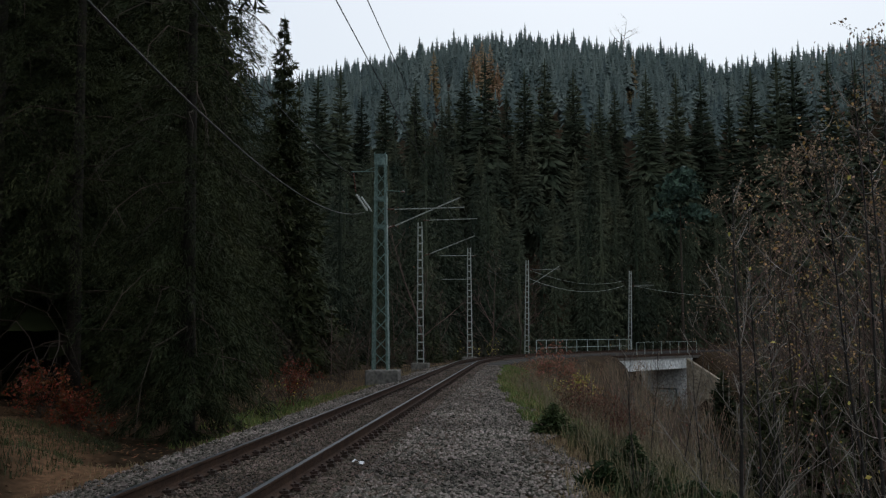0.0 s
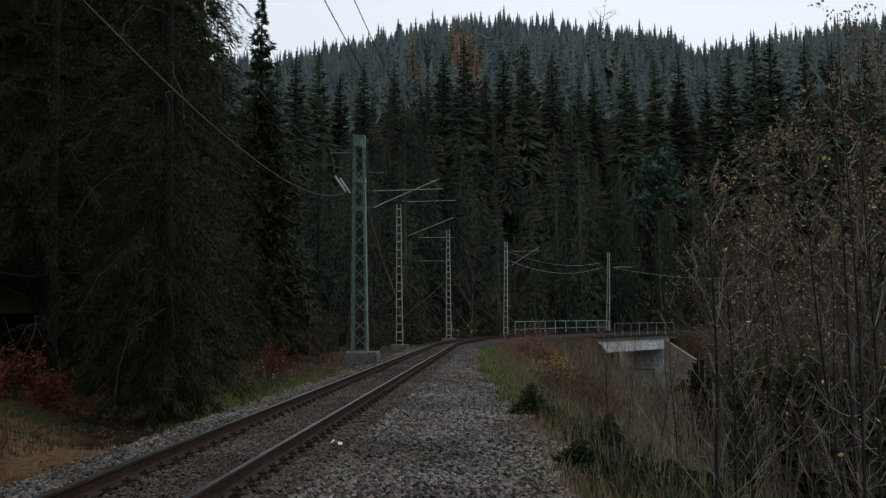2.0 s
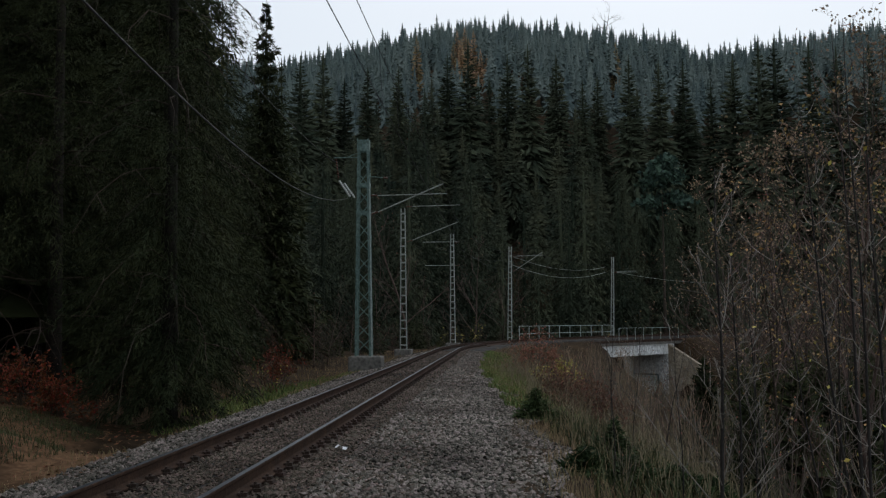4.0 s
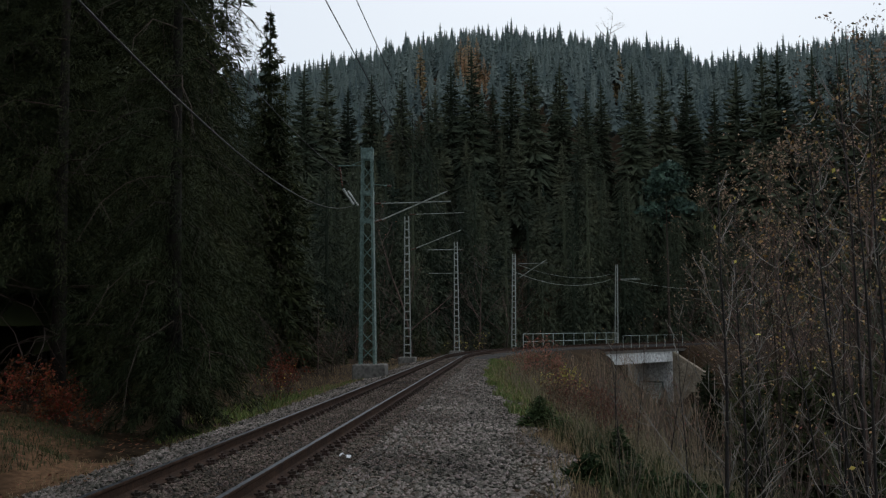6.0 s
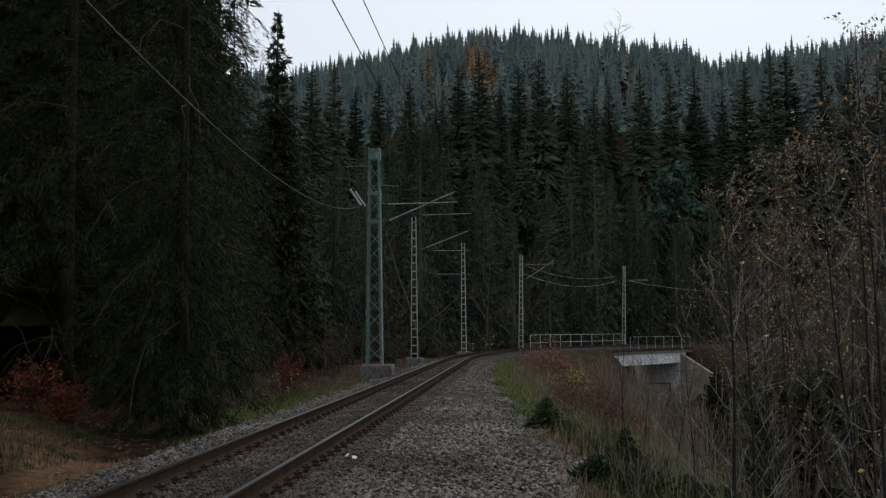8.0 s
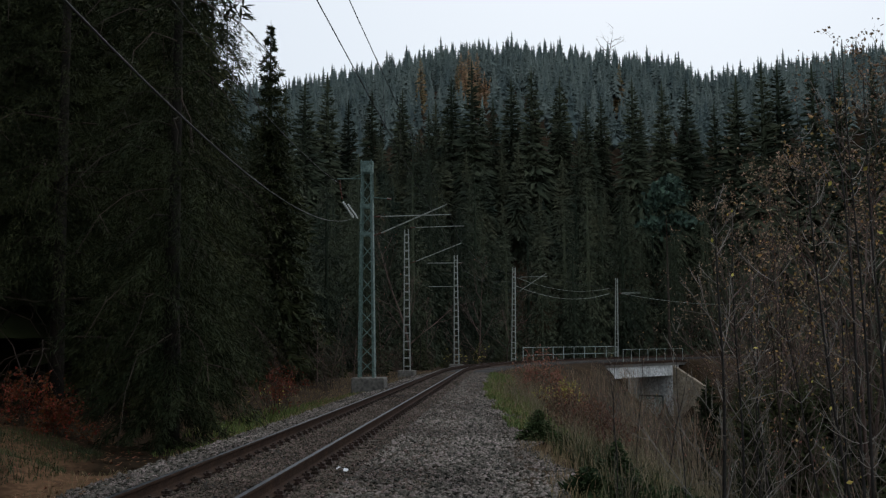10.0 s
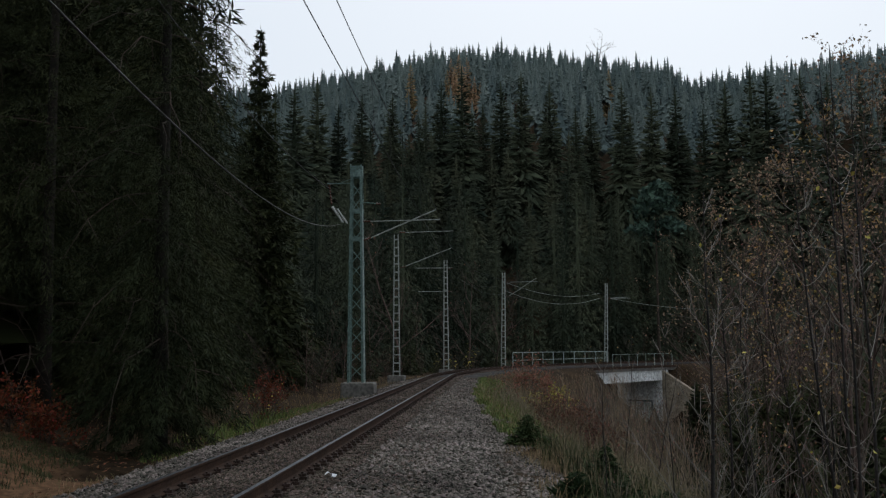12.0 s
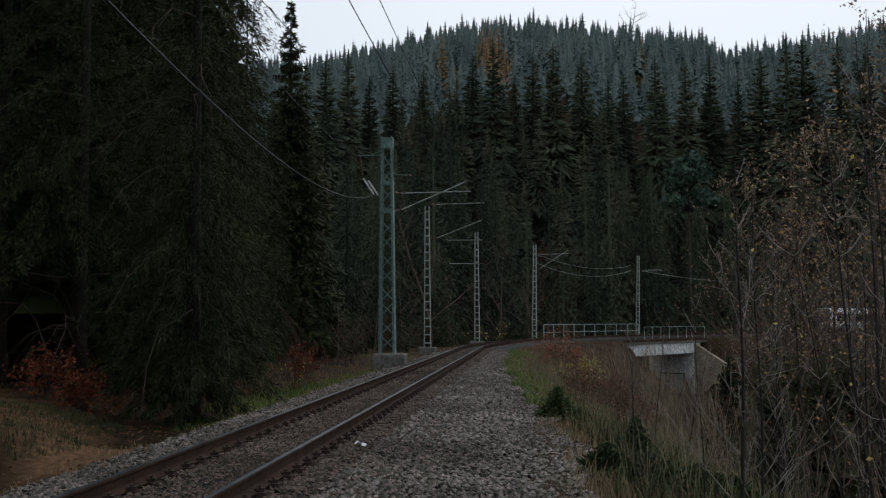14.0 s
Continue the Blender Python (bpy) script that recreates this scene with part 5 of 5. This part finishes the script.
def strip(s0, s1, d0, d1, power=1.0):
    def place(rg, n):
        s = s0 + (s1 - s0) * rg.random(n) ** power
        w = shoulder(s) if d0 > 0 else 0
        d = w + d0 + (d1 - d0) * rg.random(n) if d0 > 0 else d0 + (d1 - d0) * rg.random(n)
        p = np.array([on_track(a, c)[:2] for a, c in zip(s, d)])
        keep = waves(p[:, 0], p[:, 1], 0.9, 5) + rg.random(n) * 1.2 > 0.3
        return p[keep]
    return place


blades("verge_grass", 4200, "short green verge grass along the forest edge", GRASS_LUSH, 601, strip(-48, -24, -4.8, -2.95), 0.13, 0.009)
blades("verge_grass", 3500, "dry yellowish grass along the forest edge", DRYGRASS, 602, strip(-58, -8, -4.2, -2.7), 0.14, 0.008)
blades("verge_grass", 20000, "green grass strip beside the ballast", GRASS_LUSH, 603, strip(-46, 6, 0.02, 1.7), 0.2, 0.017)
def mound(cx, cy, r):
    def place(rg, n):
        a, q = rg.random(n) * 6.283, r * np.sqrt(rg.random(n))
        return np.stack([cx + q * np.cos(a), cy + q * np.sin(a)], -1)
    return place


blades("forest_grass", 1700, "dark grass on the mound by the forest path", GRASS, 605, mound(-8.4, 18.6, 1.7), 0.16, 0.007)
blades("forest_grass", 2200, "sparse grass under the forest edge", GRASS, 606, mound(-9.2, 23.6, 1.6), 0.14, 0.007)
blades("forest_grass", 5000, "dry grass between the forest and the track", DRYGRASS, 607, strip(-42, 20, -8.5, -3.2), 0.22, 0.008)
blades("dry_grass", 5000, "dry grass tufts at the ballast edge", DRYGRASS, 608, strip(-61, -10, 0.02, 0.9), 0.22, 0.006)
blades("verge_grass", 1900, "bright green grass patch at the forest edge", GRASS_LUSH, 609, strip(-43, -31, -5.6, -3.5), 0.28, 0.012)
blades("dry_stems", 3600, "upright pale dead stems on the embankment", STRAW, 610, strip(-58, -22, 0.7, 5.0), 0.95, 0.007)
blades("low_weeds", 4500, "low green weeds on the embankment", GRASS, 612, strip(-60, -46, 0.7, 4.5), 0.4, 0.014)
blades("dry_grass", 24000, "dry straw-coloured grass down the embankment slope", DRYGRASS, 604, strip(-62, 30, 0.3, 8.0, 1.2), 0.42, 0.004)


def leaf_litter():
    rg = np.random.default_rng(611)
    k = 9000
    x, y = -16 + 12.5 * rg.random(k), 13 + 30 * rg.random(k)
    s, d = track_sd(x, y)
    keep = (d < -3.0) & (waves(x, y, 2.5, 7) + rg.random(k) > 0.2)
    x, y = x[keep], y[keep]
    p = np.stack([x, y, ground(x, y) + 0.012], -1)
    k = len(p)
    a = rg.random(k) * 6.283
    u = np.stack([np.cos(a), np.sin(a), rg.normal(size=k) * 0.25], -1) * 0.055
    v = np.stack([-np.sin(a), np.cos(a), rg.normal(size=k) * 0.25], -1) * 0.03
    b = Build()
    b.many(np.stack([p - u, p - v, p + u, p + v], 1), [(0, 1, 2), (0, 2, 3)])
    solid("fallen_leaves", b, LITTER, "fallen brown and orange leaves on the forest floor", "leaves", "stuff")


leaf_litter()

# paper scraps by the rail
for x, y, a in ((-1.36, 15.55, 20), (-1.24, 15.3, 80)):
    b = Build()
    v = [(-0.05, -0.03, 0.0), (0.0, -0.035, 0.035), (0.05, -0.03, 0.005), (-0.045, 0.03, 0.01), (0.005, 0.035, 0.045), (0.055, 0.03, 0.0)]
    v += [(c[0], c[1], c[2] + 0.004) for c in v]
    b.add(v, [(0, 3, 4, 1), (1, 4, 5, 2), (6, 7, 10, 9), (7, 8, 11, 10), (0, 1, 7, 6), (1, 2, 8, 7), (3, 9, 10, 4), (4, 10, 11, 5), (0, 6, 9, 3), (2, 5, 11, 8)])
    o = solid("paper_scrap", b, PAPER, "crumpled white paper scrap on the ballast", "litter")
    o.matrix_basis = pose(x, y, -0.13, 0, 0, a)

build_sleepers()


# ---- train ----
def loft(sections):
    b = Build()
    k = len(sections[0])
    v = [p for sec in sections for p in sec]
    f = [(i * k + j, i * k + (j + 1) % k, (i + 1) * k + (j + 1) % k, (i + 1) * k + j) for i in range(len(sections) - 1) for j in range(k)]
    f += [tuple(range(k))[::-1], tuple((len(sections) - 1) * k + j for j in range(k))]
    b.add(v, f)
    return b


def body_section(y, w, z0, z1, r=0.45):
    h = w / 2
    return [(-h + 0.1, y, z0), (h - 0.1, y, z0), (h, y, z0 + 0.25), (h, y, 2.2), (h - 0.06, y, z1 - r), (h - r, y, z1 - 0.08), (0, y, z1), (-h + r, y, z1 - 0.08), (-h + 0.06, y, z1 - r), (-h, y, 2.2), (-h, y, z0 + 0.25)]


def car(t, y0, length, cab):
    secs = [body_section(y0, 2.84, 0.55, 3.95)]
    if cab:
        secs = [body_section(y0, 2.0, 0.75, 2.0, 0.3), body_section(y0 + 0.45, 2.5, 0.6, 2.8), body_section(y0 + 1.3, 2.75, 0.55, 3.75), body_section(y0 + 2.0, 2.84, 0.55, 3.95)]
    secs.append(body_section(y0 + length, 2.84, 0.55, 3.95))
    if cab:
        part("cab_nose", loft(secs[:3]), T_DARK, t, "dark rounded cab nose")
        secs = secs[2:]
    part("coach_body", loft(secs), T_WHITE, t, "white coach body")
    first = y0 + (3.2 if cab else 1.2)
    for sx in (-1, 1):
        b = Build()
        b.box(sx * 1.425, (first + y0 + length - 1) / 2, 2.3, 0.03, y0 + length - 1 - first, 1.35)
        part("window_band", b, T_GLASS, t, "dark window band")
        b = Build()
        b.box(sx * 1.425, (first + y0 + length - 1) / 2, 0.78, 0.03, y0 + length - 1 - first, 0.22)
        part("skirt_stripe", b, T_BLUE, t)
        k = 0
        while first + 1.0 + k * 2.1 < y0 + length - 2:
            yy = first + 1.0 + k * 2.1
            b = Build()
            if k % 4 == 2:
                b.box(sx * 1.432, yy, 1.75, 0.03, 1.3, 2.2, 0, None, 0.01)
                part("coach_door", b, T_BLUE, t)
            else:
                b.box(sx * 1.445, yy, 2.38, 0.02, 1.5, 0.78, 0, None, 0.008)
                part("coach_window", b, T_GLASS, t)
            k += 1
    for yy in (y0 + length * 0.17, y0 + length * 0.83):
        b = Build()
        b.box(0, yy, 0.5, 2.3, 2.9, 0.35, 0, None, 0.06)
        bogie = part("bogie", b, T_DARK, t)
        for dy in (-1.2, 1.2):
            for sx in (-1, 1):
                w = Build()
                w.tube([(sx * 0.70, yy + dy, 0.43), (sx * 0.82, yy + dy, 0.43)], 0.43, 16)
                part("wheel", w, IRON, bogie)
    b = Build()
    b.box(0, y0 + length / 2, 4.0, 1.7, length - 3, 0.3, 0, None, 0.08)
    part("roof_unit", b, T_DARK, t)


train = thing("railcar", "white and blue electric railcar rolling towards the bridge", "train")
car(train, 0.0, 24.0, True)
car(train, 24.6, 24.0, False)
b = Build()
b.box(0, 24.3, 2.2, 2.4, 0.7, 2.8, 0, None, 0.05)
part("gangway", b, T_DARK, train)
b = Build()
b.add([(-1.0, 0.42, 2.05), (1.0, 0.42, 2.05), (1.1, 1.05, 3.3), (-1.1, 1.05, 3.3), (-1.0, 0.3, 2.05), (1.0, 0.3, 2.05), (1.1, 0.92, 3.3), (-1.1, 0.92, 3.3)], [(0, 3, 2, 1), (4, 5, 6, 7), (0, 1, 5, 4), (1, 2, 6, 5), (2, 3, 7, 6), (3, 0, 4, 7)])
part("windscreen", b, T_GLASS, train)
for sx in (-0.75, 0.75):
    b = Build()
    b.tube([(sx, -0.06, 1.2), (sx, 0.25, 1.2)], 0.14, 12)
    part("headlight", b, HEADLIGHT, train, "glowing white headlight")


# ---- movement ----
def motions():
    # the train comes along the straight line beyond the bend
    def at(dist):
        x, y, a = on_track(ARC + dist)
        return pose(x, y, 0, 0, 0, -math.degrees(a))
    walk(train, [(0.0, at(19.3 + 19.0 * 14)), (7.0, at(19.3 + 19.0 * 7)), (14.0, at(19.3))])


motions()
